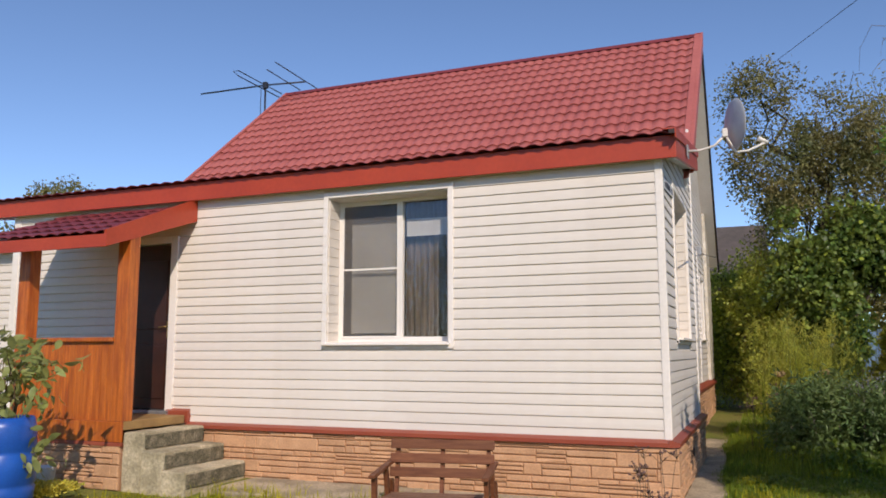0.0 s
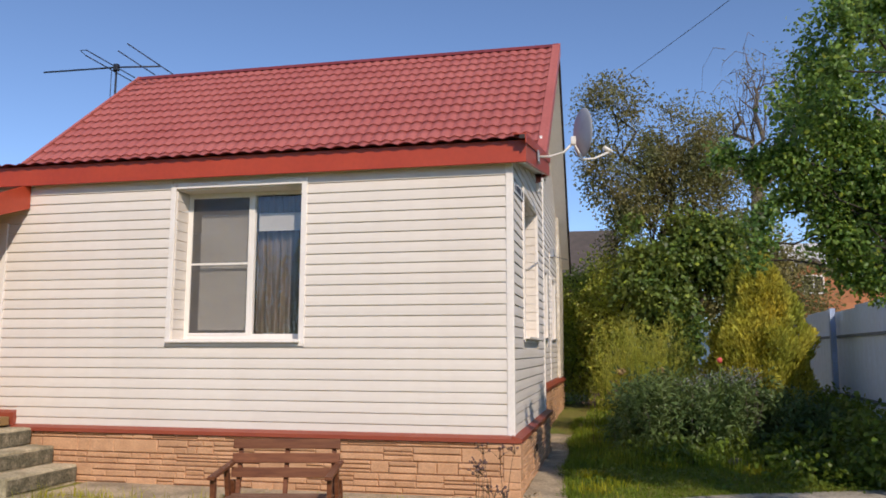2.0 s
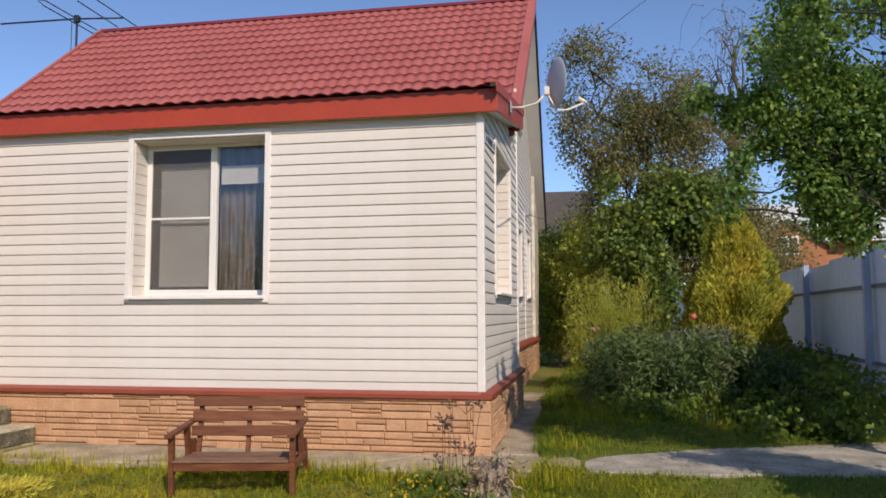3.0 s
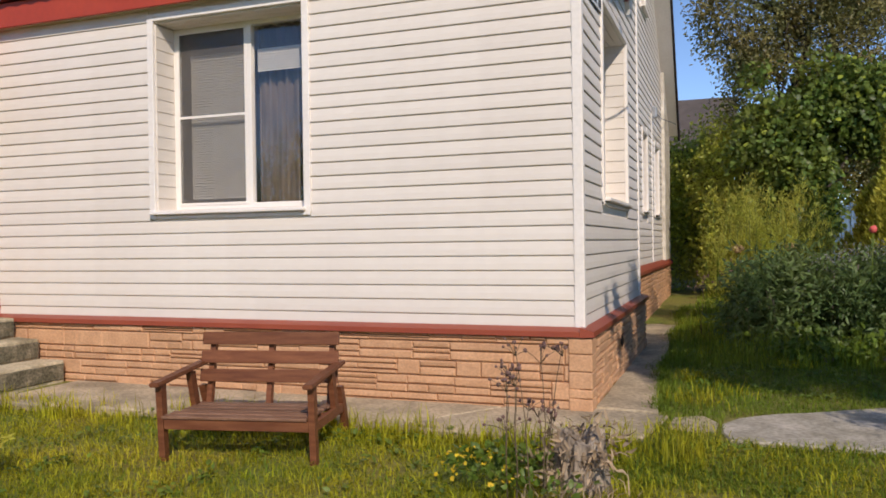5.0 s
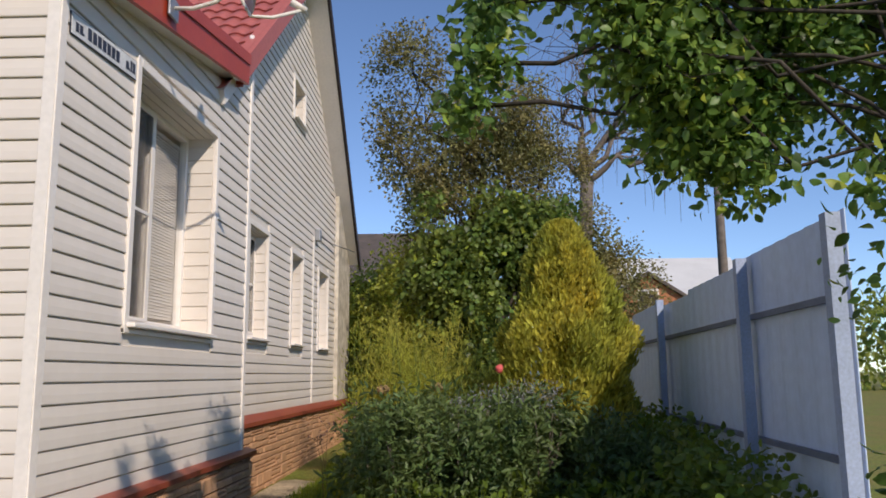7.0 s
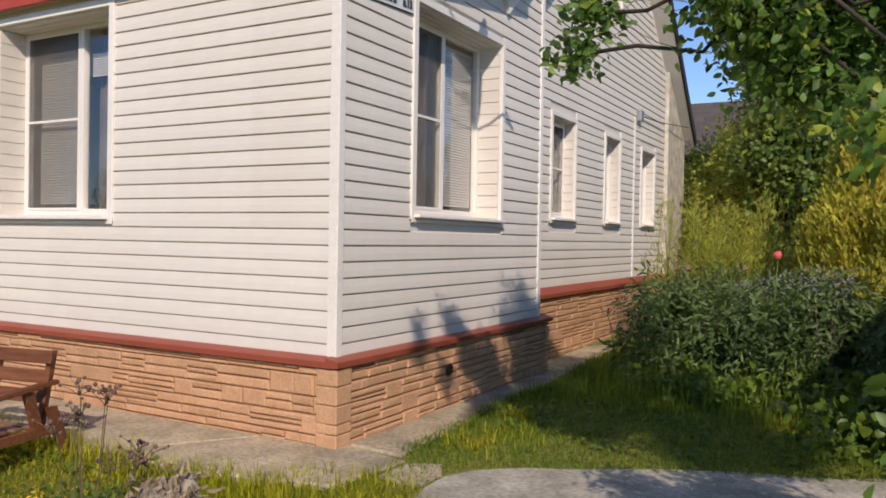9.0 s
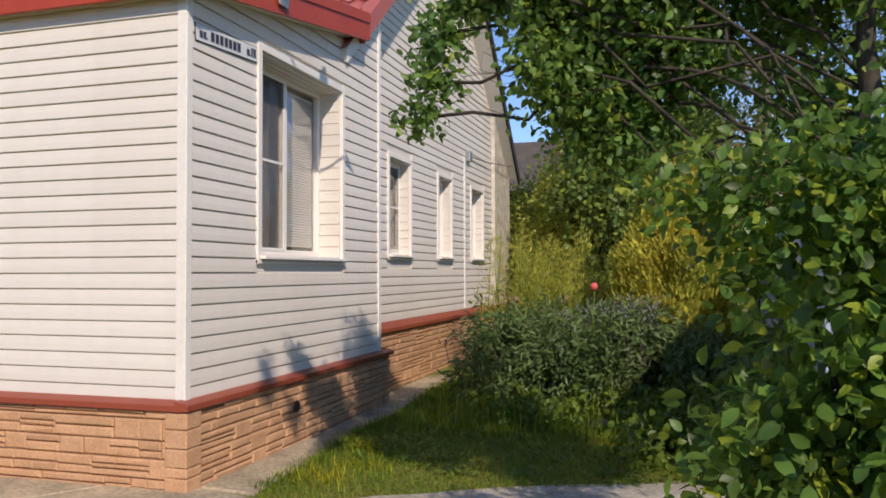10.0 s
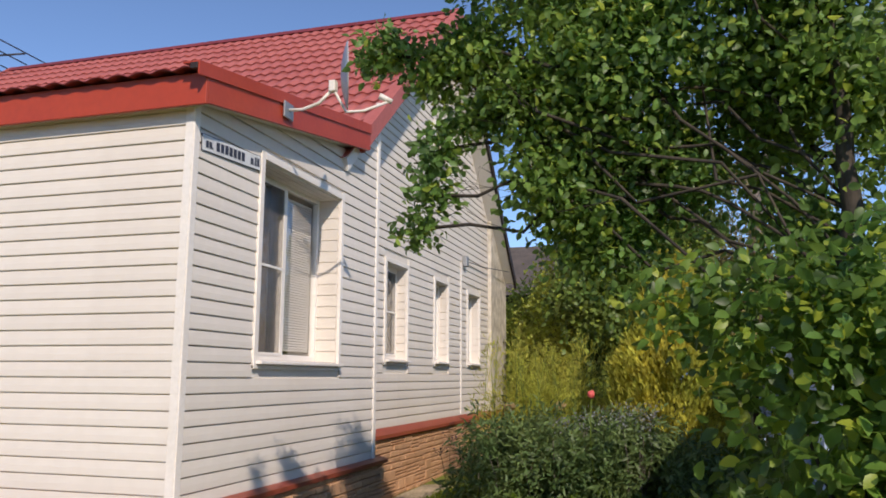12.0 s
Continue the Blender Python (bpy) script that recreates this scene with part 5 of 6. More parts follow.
# feathery asparagus stand
asp = thing("asparagus_stand", "tall feathery light green asparagus", "plants", kind="stuff")
r_ = np.random.default_rng(12)
pts, dirs = [], []
bm = bmesh.new()
for i in range(90):
    x, y, h = 1.55 + r_.normal() * 0.42, 6.2 + r_.normal() * 0.45, r_.uniform(1.1, 2.1)
    lx, ly = r_.normal() * 0.16, r_.normal() * 0.16
    tube(bm, [(x, y, 0), (x + lx * 0.3, y + ly * 0.3, h * 0.5), (x + lx, y + ly, h)], [0.008, 0.006, 0.002], 4)
    for j in range(130):
        s = 0.3 + 0.7 * r_.random()
        q = r_.normal(size=3) * 0.13 * (1.25 - s)
        pts.append((x + lx * s * s + q[0], y + ly * s * s + q[1], h * s + q[2]))
        dirs.append((q[0] * 4, q[1] * 4, 0.6))
part("stems", bm, M_WEED, asp)
pts, dirs = np.array(pts), np.array(dirs) + r_.normal(size=(len(pts), 3)) * 0.3
v, f = leaf_arrays(pts, dirs, r_.normal(size=pts.shape), 0.085, 0.012, r_, four=False)
raw("fronds", v, f, M_FERN, asp)

for x, y, z in ((1.12, 5.75, 1.12), (1.78, 5.8, 1.14)):
    fl = thing("faded_flower", "large faded peach flower head on a stem", "flower", "faded flower heads")
    part("stem", tubed([(x, y, 0), (x + 0.02, y, 0.6), (x, y, z)], 0.007, 5), M_WEED, fl)
    bm = bmesh.new()
    bmesh.ops.create_icosphere(bm, subdivisions=3, radius=0.08)
    for v_ in bm.verts:
        v_.co = Vector((v_.co.x, v_.co.y, v_.co.z * 0.7)) * (1 + 0.35 * noise.noise(v_.co * 28)) + Vector((x, y, z))
    part("bloom", bm, M_DRYBLOOM, fl)

# trees behind
tree("old_fruit_tree", "old thin-leaved fruit tree behind the garden", (2.8, 12.0, 0), 2.2, 0.2,
     [((1.4, 11.4, 5.8), (1.1, 1.0, 1.4)), ((2.2, 11.6, 4.5), (1.3, 1.0, 1.2)), ((3.2, 11.8, 4.9), (1.0, 1.0, 1.2)), ((1.1, 11.2, 7.3), (0.8, 0.7, 0.8)), ((3.9, 12.1, 5.6), (0.8, 0.8, 0.7)), ((2.7, 11.4, 6.7), (1.0, 0.9, 0.9))],
     2200, 15, 0.085, 0.05, M_TREE, 51, gap=-0.05, spread=0.17, four=False)
tree("maple_sapling", "dense green young maple in the back garden", (2.2, 10.1, 0), 1.2, 0.1,
     [((1.9, 10.0, 2.7), (0.8, 0.8, 1.0)), ((2.6, 10.2, 3.6), (0.8, 0.7, 0.9)), ((2.2, 10.0, 1.9), (0.6, 0.8, 1.0)), ((1.9, 10.2, 3.9), (0.7, 0.6, 0.6)), ((3.5, 10.4, 3.6), (0.8, 0.7, 0.8))],
     1500, 13, 0.11, 0.085, M_MAPLE, 53, gap=-0.12, spread=0.13)
tree("hedge_bush", "bright green hedge bush at the end of the path", (0.6, 13.0, 0), 0.8, 0.08,
     [((1.05, 10.4, 1.3), (0.5, 0.5, 1.3)), ((0.75, 11.2, 2.3), (0.5, 0.5, 1.2)), ((1.3, 11.0, 2.7), (0.55, 0.5, 1.0)), ((-0.2, 13.0, 1.5), (0.8, 0.7, 1.4)), ((0.1, 12.8, 2.8), (0.7, 0.6, 0.9)), ((0.9, 13.0, 3.0), (0.9, 0.7, 0.9)), ((0.80, 11.8, 3.55), (0.38, 0.4, 0.45)), ((0.5, 12.6, 1.4), (0.8, 0.8, 1.3)), ((1.4, 12.2, 1.6), (0.9, 0.8, 1.5)), ((0.3, 13.4, 2.2), (0.9, 0.8, 1.2)), ((2.6, 14.4, 2.0), (1.3, 0.8, 1.8)), ((-1.2, 13.8, 1.8), (1.2, 0.8, 1.6))],
     2900, 13, 0.09, 0.06, M_HEDGE, 55, gap=-0.4, spread=0.13, four=False)
WEEP = [((4.9, 16.8, 8.7), (1.1, 1.0, 1.1)), ((6.9, 17.2, 8.5), (1.1, 1.0, 1.0)), ((7.8, 17.2, 7.4), (0.9, 1.0, 0.9)), ((5.7, 17.0, 9.9), (1.2, 1.0, 1.0)), ((4.1, 16.8, 7.6), (0.9, 0.9, 0.9)), ((7.2, 17.0, 9.6), (1.0, 0.9, 0.8))]
weep = tree("weeping_tree", "half-bare weeping tree with pale grey twigs", (5.05, 17.0, 0), 6.4, 0.22, WEEP,
            330, 6, 0.10, 0.045, M_TREE, 57, gap=0.0, spread=0.3, four=False, bark=M_TWIG, twig_limbs=10, lean=(0.35, 0))
r_ = np.random.default_rng(58)
bm = bmesh.new()
for i in range(150):
    c, s = WEEP[i % len(WEEP)]
    p = Vector(c) + Vector(r_.uniform(-1, 1, 3) * np.array(s))
    o = Vector((r_.normal() * 0.25, r_.normal() * 0.25, 0))
    drop = r_.uniform(0.5, 1.7)
    tube(bm, [p, p + o + Vector((0, 0, 0.12)), p + o * 2 - Vector((0, 0, drop * 0.4)), p + o * 2.2 - Vector((0, 0, drop))], [0.012, 0.010, 0.007, 0.004], 4)
tagged(part("hanging_twig", bm, M_TWIG, weep, "thin hanging twigs"), kind="stuff")
tree("background_tree", "dark leafy tree behind the fence", (4.9, 13.8, 0), 1.6, 0.14,
     [((4.4, 13.5, 3.0), (1.2, 0.9, 1.6)), ((5.4, 13.8, 2.6), (1.2, 0.9, 1.6)), ((4.5, 13.6, 4.3), (0.9, 0.8, 0.8)), ((3.4, 14.2, 2.0), (1.2, 0.7, 1.9))],
     2000, 12, 0.09, 0.055, M_TREE, 59, gap=-0.2, spread=0.17, four=False)
tree("background_tree", "distant tree rising over the low roof", (-28.6, 18, 0), 4.0, 0.25,
     [((-29.2, 18, 8.2), (0.8, 0.8, 0.75)), ((-27.9, 18, 8.3), (0.8, 0.8, 0.75)), ((-31.8, 18.5, 6.3), (1.3, 1.2, 1.0))],
     900, 8, 0.14, 0.10, M_TREE, 61, gap=-0.3, spread=0.25, four=False)
woods = thing("far_woods", "distant belt of leafy trees on the horizon", "woods", kind="stuff")
WOODS = [((x, 44 + 5 * math.sin(x * 0.7), 2.5 + 1.2 * math.sin(x * 1.3)), (4.5, 2.5, 3.6 + math.sin(x))) for x in range(-66, 80, 6)]
foliage("leaves", WOODS, 5200, 7, 0.42, 0.3, M_TREE2, woods, 63, 0.5, gap=-0.6, four=False)
WOODS2 = [((x, -42 + 5 * math.sin(x * 0.7), 3.6 + 0.8 * math.sin(x * 1.3)), (4.5, 2.5, 4.0 + 0.8 * math.sin(x))) for x in range(-54, 60, 6)]
foliage("leaves", WOODS2, 9000, 7, 0.30, 0.22, M_TREE2, woods, 64, 0.5, gap=-0.6, four=False)

# ---- neighbours ----
brick = thing("brick_house", "orange brick house with a pale metal roof beyond the fence", "house")
bx0, bx1, by = 8.85, 12.4, 33.5
bm_ = (bx0 + bx1) / 2
part("wall", prism(boxed(bx0, bx1, by, by + 3, 0, 4.7), [(bx0, by, 4.704), (bx1, by, 4.704), (bm_, by, 5.85)], (0, 0.3, 0)), M_BRICK, brick, "orange brick gable")
part("wall", boxed(7.9, 16.3, by + 3.01, by + 10, 0, 5.4), M_BRICK, brick)
part("roof", prismed([(7.5, by + 2.2, 5.1), (7.5, by + 6.5, 7.6), (7.5, by + 10.6, 5.1)], (9.2, 0, 0)), M_WHITEROOF, brick, "pale metal roof")
for sg in (-1, 1):
    part("verge_board", prismed([(bm_, by - 0.25, 5.87), (bm_ + sg * 2.05, by - 0.25, 4.55), (bm_ + sg * 2.05, by - 0.25, 4.72), (bm_, by - 0.25, 6.05)], (0, 3.3, 0)), M_SLATE, brick)
wn_ = part("window", boxed(bm_ - 0.5, bm_ + 0.5, by - 0.06, by + 0.02, 4.25, 5.2, bevel=0.02), M_PVC, brick, "white gable window")
for x in (bm_ - 0.43, bm_ + 0.04):
    part("pane", boxed(x, x + 0.39, by - 0.08, by - 0.061, 4.34, 5.1), M_DARK, wn_)
nb_ = thing("neighbour_house", "neighbouring house with a dark slate roof", "house")
part("wall", boxed(-6, 0.8, 19.5, 26, 0, 4.2), M_DARK, nb_)
part("roof", prismed([(-6.5, 19.0, 4.0), (-6.5, 22.7, 6.1), (-6.5, 26.5, 4.0)], (7.7, 0, 0)), M_SLATE, nb_)
pole = thing("utility_pole", "grey timber utility pole with wires", "pole")
part("shaft", tubed([(8.74, 16.5, -0.2), (8.74, 16.5, 8.5)], [0.14, 0.10], 10), M_TWIG, pole)
part("crossarm", boxed(8.14, 9.34, 16.44, 16.54, 8.0, 8.1), M_TWIG, pole)
part("wire", tubed([(1.28, 12.0, 8.35), (2.98, 8.0, 8.19), (4.7, 4.0, 8.1)], 0.007, 5), M_ANT, pole)
blue = thing("blue_shed_door", "blue painted boards of a small shed", "shed")
for i in range(4):
    part("board", boxed(3.05 + i * 0.16, 3.20 + i * 0.16, 12.7, 12.74, -0.1, 2.0 - 0.06 * (i % 2), bevel=0.006), M_BLUEWOOD, blue)

# ---- small garden things in front ----
barrel = thing("plastic_barrel", "bright blue plastic barrel planted with leaves", "barrel", at=(-6.04, -2.5, -0.1))
prof = [(0.24, 0.0), (0.275, 0.03), (0.29, 0.20), (0.30, 0.28), (0.285, 0.30), (0.30, 0.32), (0.305, 0.48), (0.30, 0.60), (0.285, 0.62), (0.30, 0.64), (0.285, 0.86), (0.26, 0.95), (0.25, 0.95), (0.25, 0.88), (0.01, 0.88)]
part("body", lathe(bmesh.new(), prof, sides=32), M_BLUE, barrel)
plant = thing("barrel_plant", "tall pale-leaved plant growing from the barrel", "plant")
r_ = np.random.default_rng(15)
bm = bmesh.new()
for i in range(9):
    limb(bm, (-6.02 + r_.normal() * 0.06, -2.5 + r_.normal() * 0.06, 0.76), (-6.02 + r_.normal() * 0.22, -2.5 + r_.normal() * 0.2, 1.1 + r_.random() * 0.45), 0.012, 0.004, r_, 0.2, 5, 5)
part("stems", bm, M_DRY, plant)
foliage("leaves", [((-6.12, -2.45, 1.45), (0.25, 0.2, 0.2)), ((-5.78, -2.4, 1.40), (0.28, 0.2, 0.12)), ((-5.52, -2.4, 1.22), (0.10, 0.12, 0.12)), ((-6.0, -2.4, 1.12), (0.2, 0.2, 0.18)), ((-5.70, -2.42, 0.6), (0.08, 0.1, 0.22))], 60, 5, 0.14, 0.065, M_PALELEAF, plant, 16, 0.08, gap=-0.6)
bucket = thing("bucket", "whitish plastic bucket beside the barrel", "bucket", at=(-6.72, -1.42, -0.06))
part("body", lathe(bmesh.new(), [(0.11, 0), (0.12, 0.01), (0.145, 0.25), (0.152, 0.26), (0.145, 0.26), (0.12, 0.03), (0.01, 0.03)], sides=24), M_BUCKET, bucket)
part("bail", tubed([(0.148 * math.cos(a_ / 8 * math.pi), 0.10 * math.sin(a_ / 8 * math.pi) , 0.24 - 0.10 * math.sin(a_ / 8 * math.pi)) for a_ in range(9)], 0.004, 6), M_METAL, bucket)
juniper = thing("golden_juniper", "low golden feathery juniper in the lawn", "shrub")
r_ = np.random.default_rng(18)
pts, dirs = [], []
for i in range(300):
    a_, l_ = r_.uniform(0, 2 * math.pi), r_.uniform(0.2, 0.55)
    for j in range(12):
        s = j / 12
        pts.append((-3.35 + math.cos(a_) * l_ * s, -2.75 + math.sin(a_) * l_ * s, -0.05 + 0.42 * s * (1.3 - s) * (0.5 + l_)))
        dirs.append((math.cos(a_), math.sin(a_), 0.5))
pts, dirs = np.array(pts), np.array(dirs) + r_.normal(size=(len(pts), 3)) * 0.5
v, f = leaf_arrays(pts, dirs, r_.normal(size=pts.shape), 0.06, 0.02, r_, four=False)
raw("sprays", v, f, M_CYP, juniper)
copy_thing(juniper, pose(-2.85, 0.72, -0.03))

# dried seed stalks, yellow flowers, dry tuft
def stalks(name, label, cx, cy, count, spread, h0, h1, seed):
    th = thing(name, label, "plant")
    r = np.random.default_rng(seed)
    for i in range(count):
        bm, heads = bmesh.new(), bmesh.new()
        x, y, h = cx + r.normal() * spread, cy + r.normal() * spread * 0.6, r.uniform(h0, h1)
        z = ground_z(x, y)
        top = Vector((x + r.normal() * 0.06, y + r.normal() * 0.06, z + h))
        limb(bm, (x, y, z - 0.02), top, 0.0035, 0.002, r, 0.06, 4, 5)
        for j in range(7):
            c = top + Vector((r.normal() * 0.045, r.normal() * 0.045, r.normal() * 0.02 + 0.01))
            limb(bm, top - Vector((0, 0, 0.05)), c, 0.002, 0.0015, r, 0.05, 2, 4)
            bmesh.ops.create_icosphere(heads, subdivisions=1, radius=r.uniform(0.008, 0.014), matrix=Matrix.Translation(c))
        part("stalk", bm, M_DRY, th)
        tagged(part("seed_head", heads, M_SEED, th, "dark seed heads"), kind="stuff")


stalks("dried_flower", "dried flower stalks with dark seed heads", -0.04, -2.0, 4, 0.08, 0.58, 0.76, 71)
stalks("dried_flower", "tall dried flower stalks beside the stump", 0.17, -2.0, 3, 0.05, 0.76, 0.86, 70)
stalks("dried_flower", "brown dried stalks beside the dark bush", 0.95, 4.2, 7, 0.16, 0.65, 0.98, 77)
stalks("dried_flower", "short dried flower stalks by the stump", 0.07, -1.67, 5, 0.07, 0.34, 0.54, 72)
yel = thing("yellow_flower_clump", "small clump of yellow flowers in the lawn", "flowers", kind="stuff")
foliage("leaves", [((-0.08, -1.85, -0.03), (0.30, 0.20, 0.17)), ((0.28, -2.10, -0.06), (0.2, 0.14, 0.10))], 230, 6, 0.05, 0.03, M_WEED, yel, 73, 0.05, gap=-0.8)
foliage("blooms", [((-0.16, -1.90, 0.0), (0.30, 0.20, 0.15))], 55, 3, 0.026, 0.024, M_YELLOW, yel, 74, 0.03, gap=-0.8)
tuft = thing("dry_tuft", "pale dead tuft of dry stems", "plant", kind="stuff")
r_ = np.random.default_rng(75)
xy = np.column_stack([0.31 + r_.normal(size=260) * 0.13, -1.86 + r_.normal(size=260) * 0.09])
blades("stems", xy, 0.06, 0.22, 0.005, M_PALEDRY, 75, tuft, 1.6)
foliage("stems", [((0.31, -1.74, 0.20), (0.17, 0.14, 0.07)), ((0.30, -1.86, 0.05), (0.20, 0.06, 0.12)), ((0.12, -1.80, 0.10), (0.08, 0.08, 0.10))], 55, 6, 0.075, 0.018, M_PALEDRY, tuft, 78, 0.04, gap=-1.5, droop=0.5)
stump = thing("tree_stump", "weathered grey rotten tree stump in the lawn", "stump")
bm = bmesh.new()
rings, sides = [], 36
for k in range(9):
    h = k / 8
    rings.append([])
    for j in range(sides):
        a_ = 2 * math.pi * j / sides
        c = Vector((math.cos(a_), math.sin(a_), 0))
        ridge = 0.020 * noise.noise(Vector((c.x * 4.5, c.y * 4.5, h * 0.8))) + 0.010 * noise.noise(Vector((c.x * 11, c.y * 11, h)))
        q = c * (0.155 - 0.02 * h + 0.03 * (1 - h) ** 3 + 1.4 * ridge)
        q.z = -0.12 + 0.32 * h + ((0.07 * noise.noise(c * 3.0 + Vector((3, 0, 0))) + 0.03 * noise.noise(c * 9.0)) * h)
        rings[-1].append(bm.verts.new(q + Vector((0.29, -1.70, 0))))
for scale_, dz in ((0.72, 0.012), (0.40, -0.02)):
    rings.append([bm.verts.new(Vector((0.29, -1.70, 0)) + Vector(((v_.co.x - 0.29) * scale_, (v_.co.y + 1.70) * scale_, v_.co.z + dz + 0.02 * noise.noise(v_.co * 20)))) for v_ in rings[8]])
for a_, b_ in zip(rings, rings[1:]):
    for j in range(sides):
        bm.faces.new((a_[j], a_[(j + 1) % sides], b_[(j + 1) % sides], b_[j]))
bm.faces.new(rings[-1])
part("trunk", bm, M_STUMP, stump)
iris = thing("iris_leaves", "sword-shaped iris leaves at the lawn's edge", "plants", kind="stuff")
xy = np.column_stack([2.35 + r_.normal(size=60) * 0.3, -4.75 + r_.normal(size=60) * 0.2])
blades("leaves", xy, 0.35, 0.75, 0.014, M_SHADEGRASS, 76, iris, 0.5)
for i, (x, y, s) in enumerate(((2.55, 3.0, 0.10), (1.95, 3.05, 0.08), (3.1, 2.9, 0.11))):
    bm = bmesh.new()
    bmesh.ops.create_icosphere(bm, subdivisions=3, radius=s)
    for v_ in bm.verts:
        v_.co = Vector((v_.co.x * 1.3, v_.co.y, v_.co.z * 0.7)) * (1 + 0.25 * noise.noise(v_.co * 7 + Vector((i, 0, 0))))
    ob = part("boulder", bm, M_STONEGREY, None)
    ob.location = (x, y, ground_z(x, y) + s * 0.3)
    tagged(ob, "half-buried field stone in the grass", "stone", "stones by the bush")

# ---- grass ----
def on_paving(x, y):
    if x < 0.05 and y > -0.91 - 0.05 * math.sin(x * 9) and x > -4.9:
        return True
    if -0.1 < x < 0.56 + 0.03 * math.sin(y * 7) and 0.1 > y > -0.74 - 0.05 * math.sin(x * 11):
        return True
    if y > 0 and x <= 0.50 - 0.03 * y + 0.05 * math.sin(y * 2.3) + 0.03 * math.sin(y * 7):
        return True
    edge0, edge1 = -0.63 + 0.08 * (x - 1.02) + 0.03 * math.sin(x * 8), 0.06 + 0.50 * (x - 1.0) - 0.02 * (x - 1.0) ** 2
    return x > 1.0 and edge0 < y < edge1


def scatter(n, x0, x1, y0, y1, r, dens=None):
    p = np.column_stack([r.uniform(x0, x1, n), r.uniform(y0, y1, n)])
    wide = np.minimum((p[:, 0] - x0), np.minimum(x1 - p[:, 0], p[:, 1] - y0)) if x1 - x0 > 6 else np.full(n, 9.0)
    p = p[wide > 0.9 * r.random(n) ** 2]
    keep = [not on_paving(x, y) and not (x < -4.7 and y > -1.2) and (dens is None or r.random() < dens(x, y)) for x, y in p]
    return p[np.array(keep)]


r_ = np.random.default_rng(91)
lawn = thing("lawn_grass", "sunlit yellow-green lawn grass", "grass", kind="stuff")
patchy = lambda x, y: 0.7 + 0.9 * noise.noise(Vector((x * 1.5, y * 1.5, 2.0)))
blades("blades", scatter(135000, -5.9, 2.0, -5.0, -0.6, r_, patchy), 0.02, 0.10, 0.0036, M_GRASS, 92, lawn, 1.8)
blades("blades", scatter(47000, -5.9, 2.0, -5.0, -0.6, r_, lambda x, y: 0.5 - 0.9 * noise.noise(Vector((x * 2.1, y * 2.1, 5.0)))), 0.02, 0.09, 0.0042, M_SHADEGRASS, 89, lawn, 1.8)
blades("blades", scatter(26000, -9.0, 5.0, -8.0, -4.2, r_, patchy), 0.03, 0.09, 0.005, M_GRASS, 93, lawn, 1.6)
blades("tall_blades", scatter(6500, -4.9, 0.9, -1.22, -0.86, r_, lambda x, y: 0.6 + 0.9 * noise.noise(Vector((x * 2.3, y * 2.3, 7.0)))), 0.07, 0.26, 0.004, M_GRASS, 94, lawn, 0.7)
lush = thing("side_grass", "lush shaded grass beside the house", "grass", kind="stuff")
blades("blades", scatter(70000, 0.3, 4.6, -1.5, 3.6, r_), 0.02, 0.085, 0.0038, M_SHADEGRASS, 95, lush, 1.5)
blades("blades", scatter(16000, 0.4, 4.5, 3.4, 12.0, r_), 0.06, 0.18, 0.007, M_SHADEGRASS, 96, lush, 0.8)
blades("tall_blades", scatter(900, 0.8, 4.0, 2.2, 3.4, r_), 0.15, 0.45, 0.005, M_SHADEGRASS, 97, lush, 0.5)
blades("blades", scatter(42000, -13.0, 13.0, -14.0, -1.0, r_, patchy), 0.04, 0.11, 0.007, M_GRASS, 98, lawn, 0.9)
edge_tuft = thing("edge_tufts", "taller bright grass tufts beside the paving", "grass", kind="stuff")
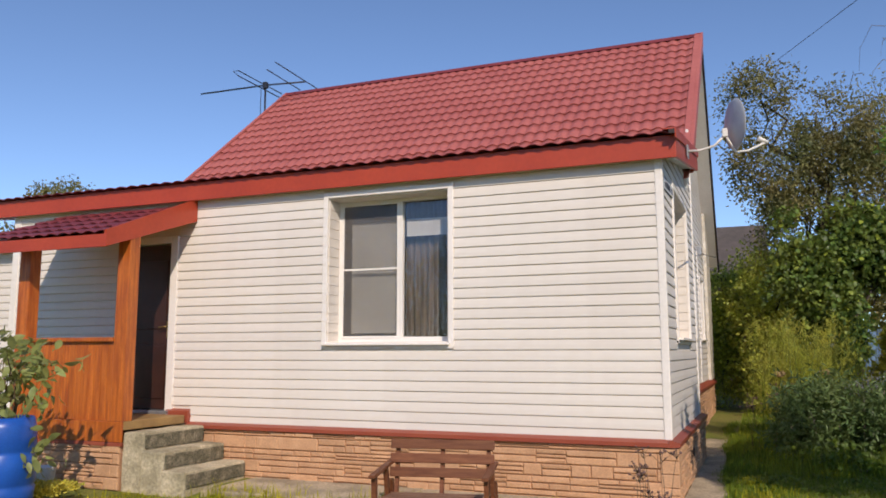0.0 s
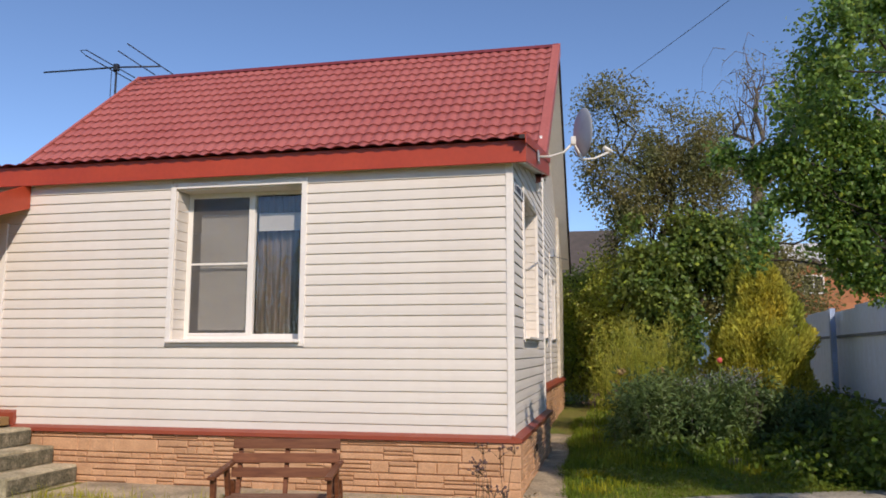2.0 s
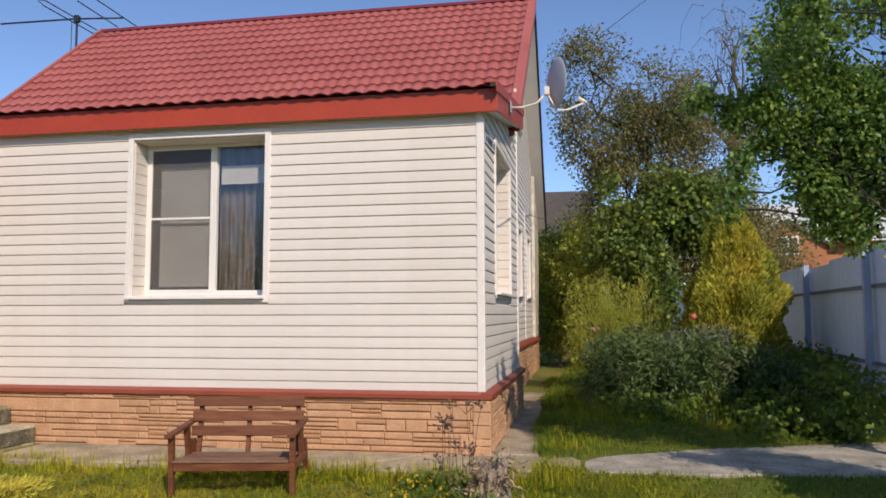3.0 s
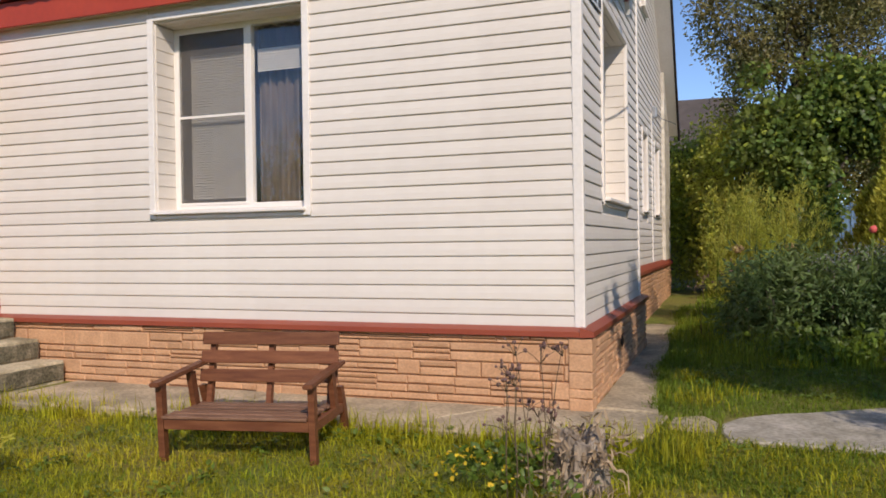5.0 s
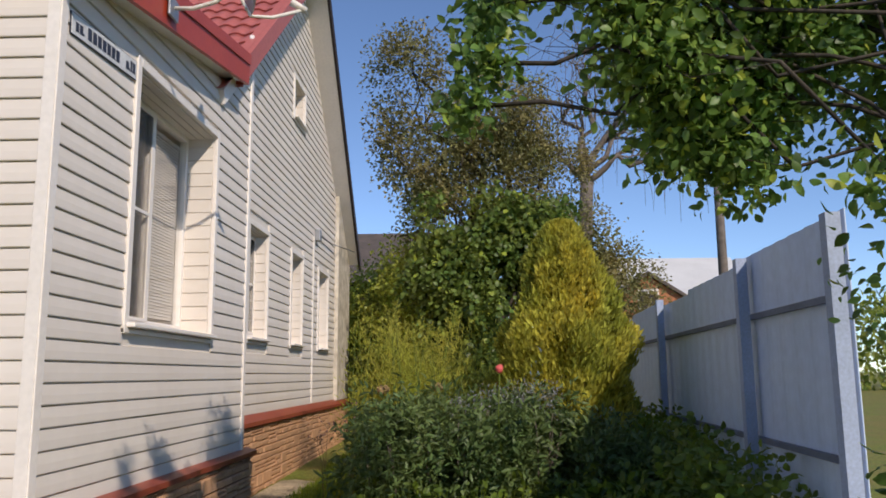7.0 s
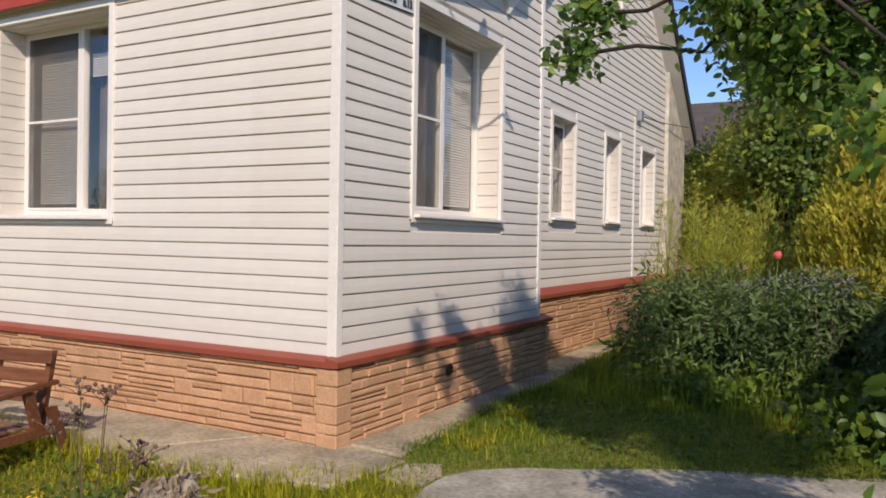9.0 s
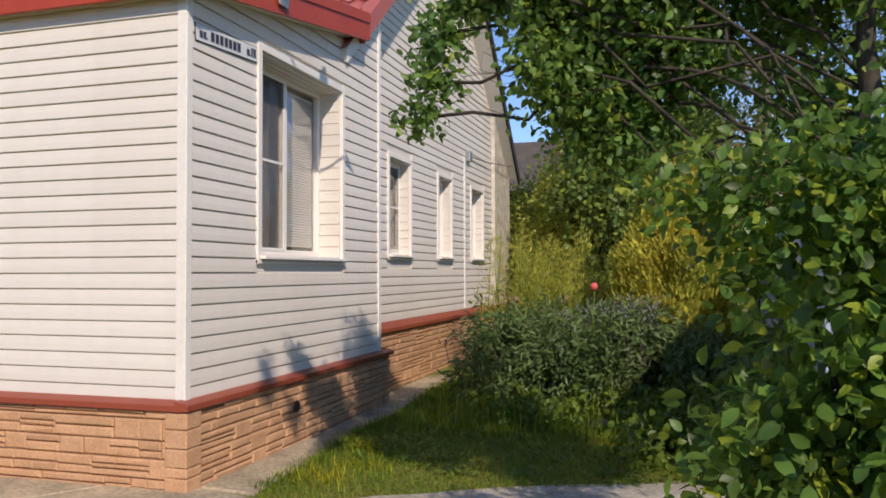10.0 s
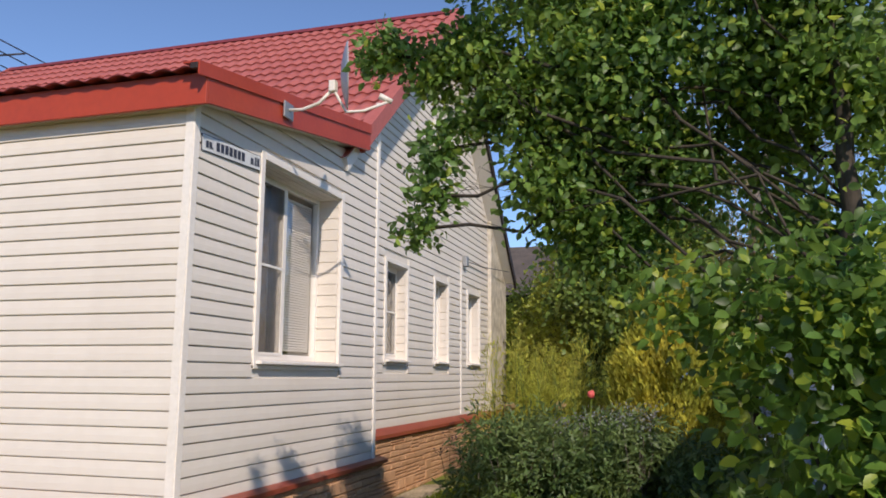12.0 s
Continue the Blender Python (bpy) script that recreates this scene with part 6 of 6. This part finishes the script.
for i, (x, y, s_) in enumerate(((0.78, 0.55, 0.12), (0.95, 0.95, 0.14), (0.72, 1.5, 0.08), (0.70, -0.60, 0.12), (0.25, -0.72, 0.12), (0.22, -1.98, 0.09), (0.40, -1.96, 0.09), (0.52, -1.75, 0.12), (0.3, -1.92, 0.07), (0.05, -1.7, 0.1), (-0.2, -0.92, 0.10), (2.7, 2.3, 0.15), (1.6, 2.6, 0.14), (0.85, 3.2, 0.12), (0.8, 4.6, 0.15), (0.75, 6.5, 0.2))):
    xy = np.column_stack([x + r_.normal(size=160) * s_, y + r_.normal(size=160) * s_])
    blades("tuft", xy, 0.05, 0.16, 0.0045, M_GRASS, 99 + i, edge_tuft, 0.9)

weeds = thing("lawn_weeds", "small broad-leaved weeds and clover in the lawn", "weeds", kind="stuff")
wp = scatter(260, -5.0, 1.5, -4.2, -0.75, r_, lambda x, y: 0.35 + noise.noise(Vector((x * 1.1, y * 1.1, 9.0))))
side_wp = scatter(330, 0.65, 4.6, 0.9, 3.3, r_, lambda x, y: 0.5 + 0.8 * noise.noise(Vector((x * 1.4, y * 1.4, 4.0))))
cent = np.vstack([wp, side_wp])
cent = np.repeat(cent, 14, 0) + r_.normal(size=(len(cent) * 14, 2)) * 0.055
wz = np.array([ground_z(x, y) for x, y in cent])
pts = np.column_stack([cent, wz + r_.uniform(0.01, 0.07, len(cent))])
dirs = r_.normal(size=pts.shape) * (1, 1, 0.3) + (0, 0, 0.15)
v, f = leaf_arrays(pts, dirs, np.tile((0.0, 0.0, 1.0), (len(pts), 1)) + r_.normal(size=pts.shape) * 0.3, 0.045, 0.026, r_)
raw("leaves", v, f, M_WEED, weeds, smooth=True)

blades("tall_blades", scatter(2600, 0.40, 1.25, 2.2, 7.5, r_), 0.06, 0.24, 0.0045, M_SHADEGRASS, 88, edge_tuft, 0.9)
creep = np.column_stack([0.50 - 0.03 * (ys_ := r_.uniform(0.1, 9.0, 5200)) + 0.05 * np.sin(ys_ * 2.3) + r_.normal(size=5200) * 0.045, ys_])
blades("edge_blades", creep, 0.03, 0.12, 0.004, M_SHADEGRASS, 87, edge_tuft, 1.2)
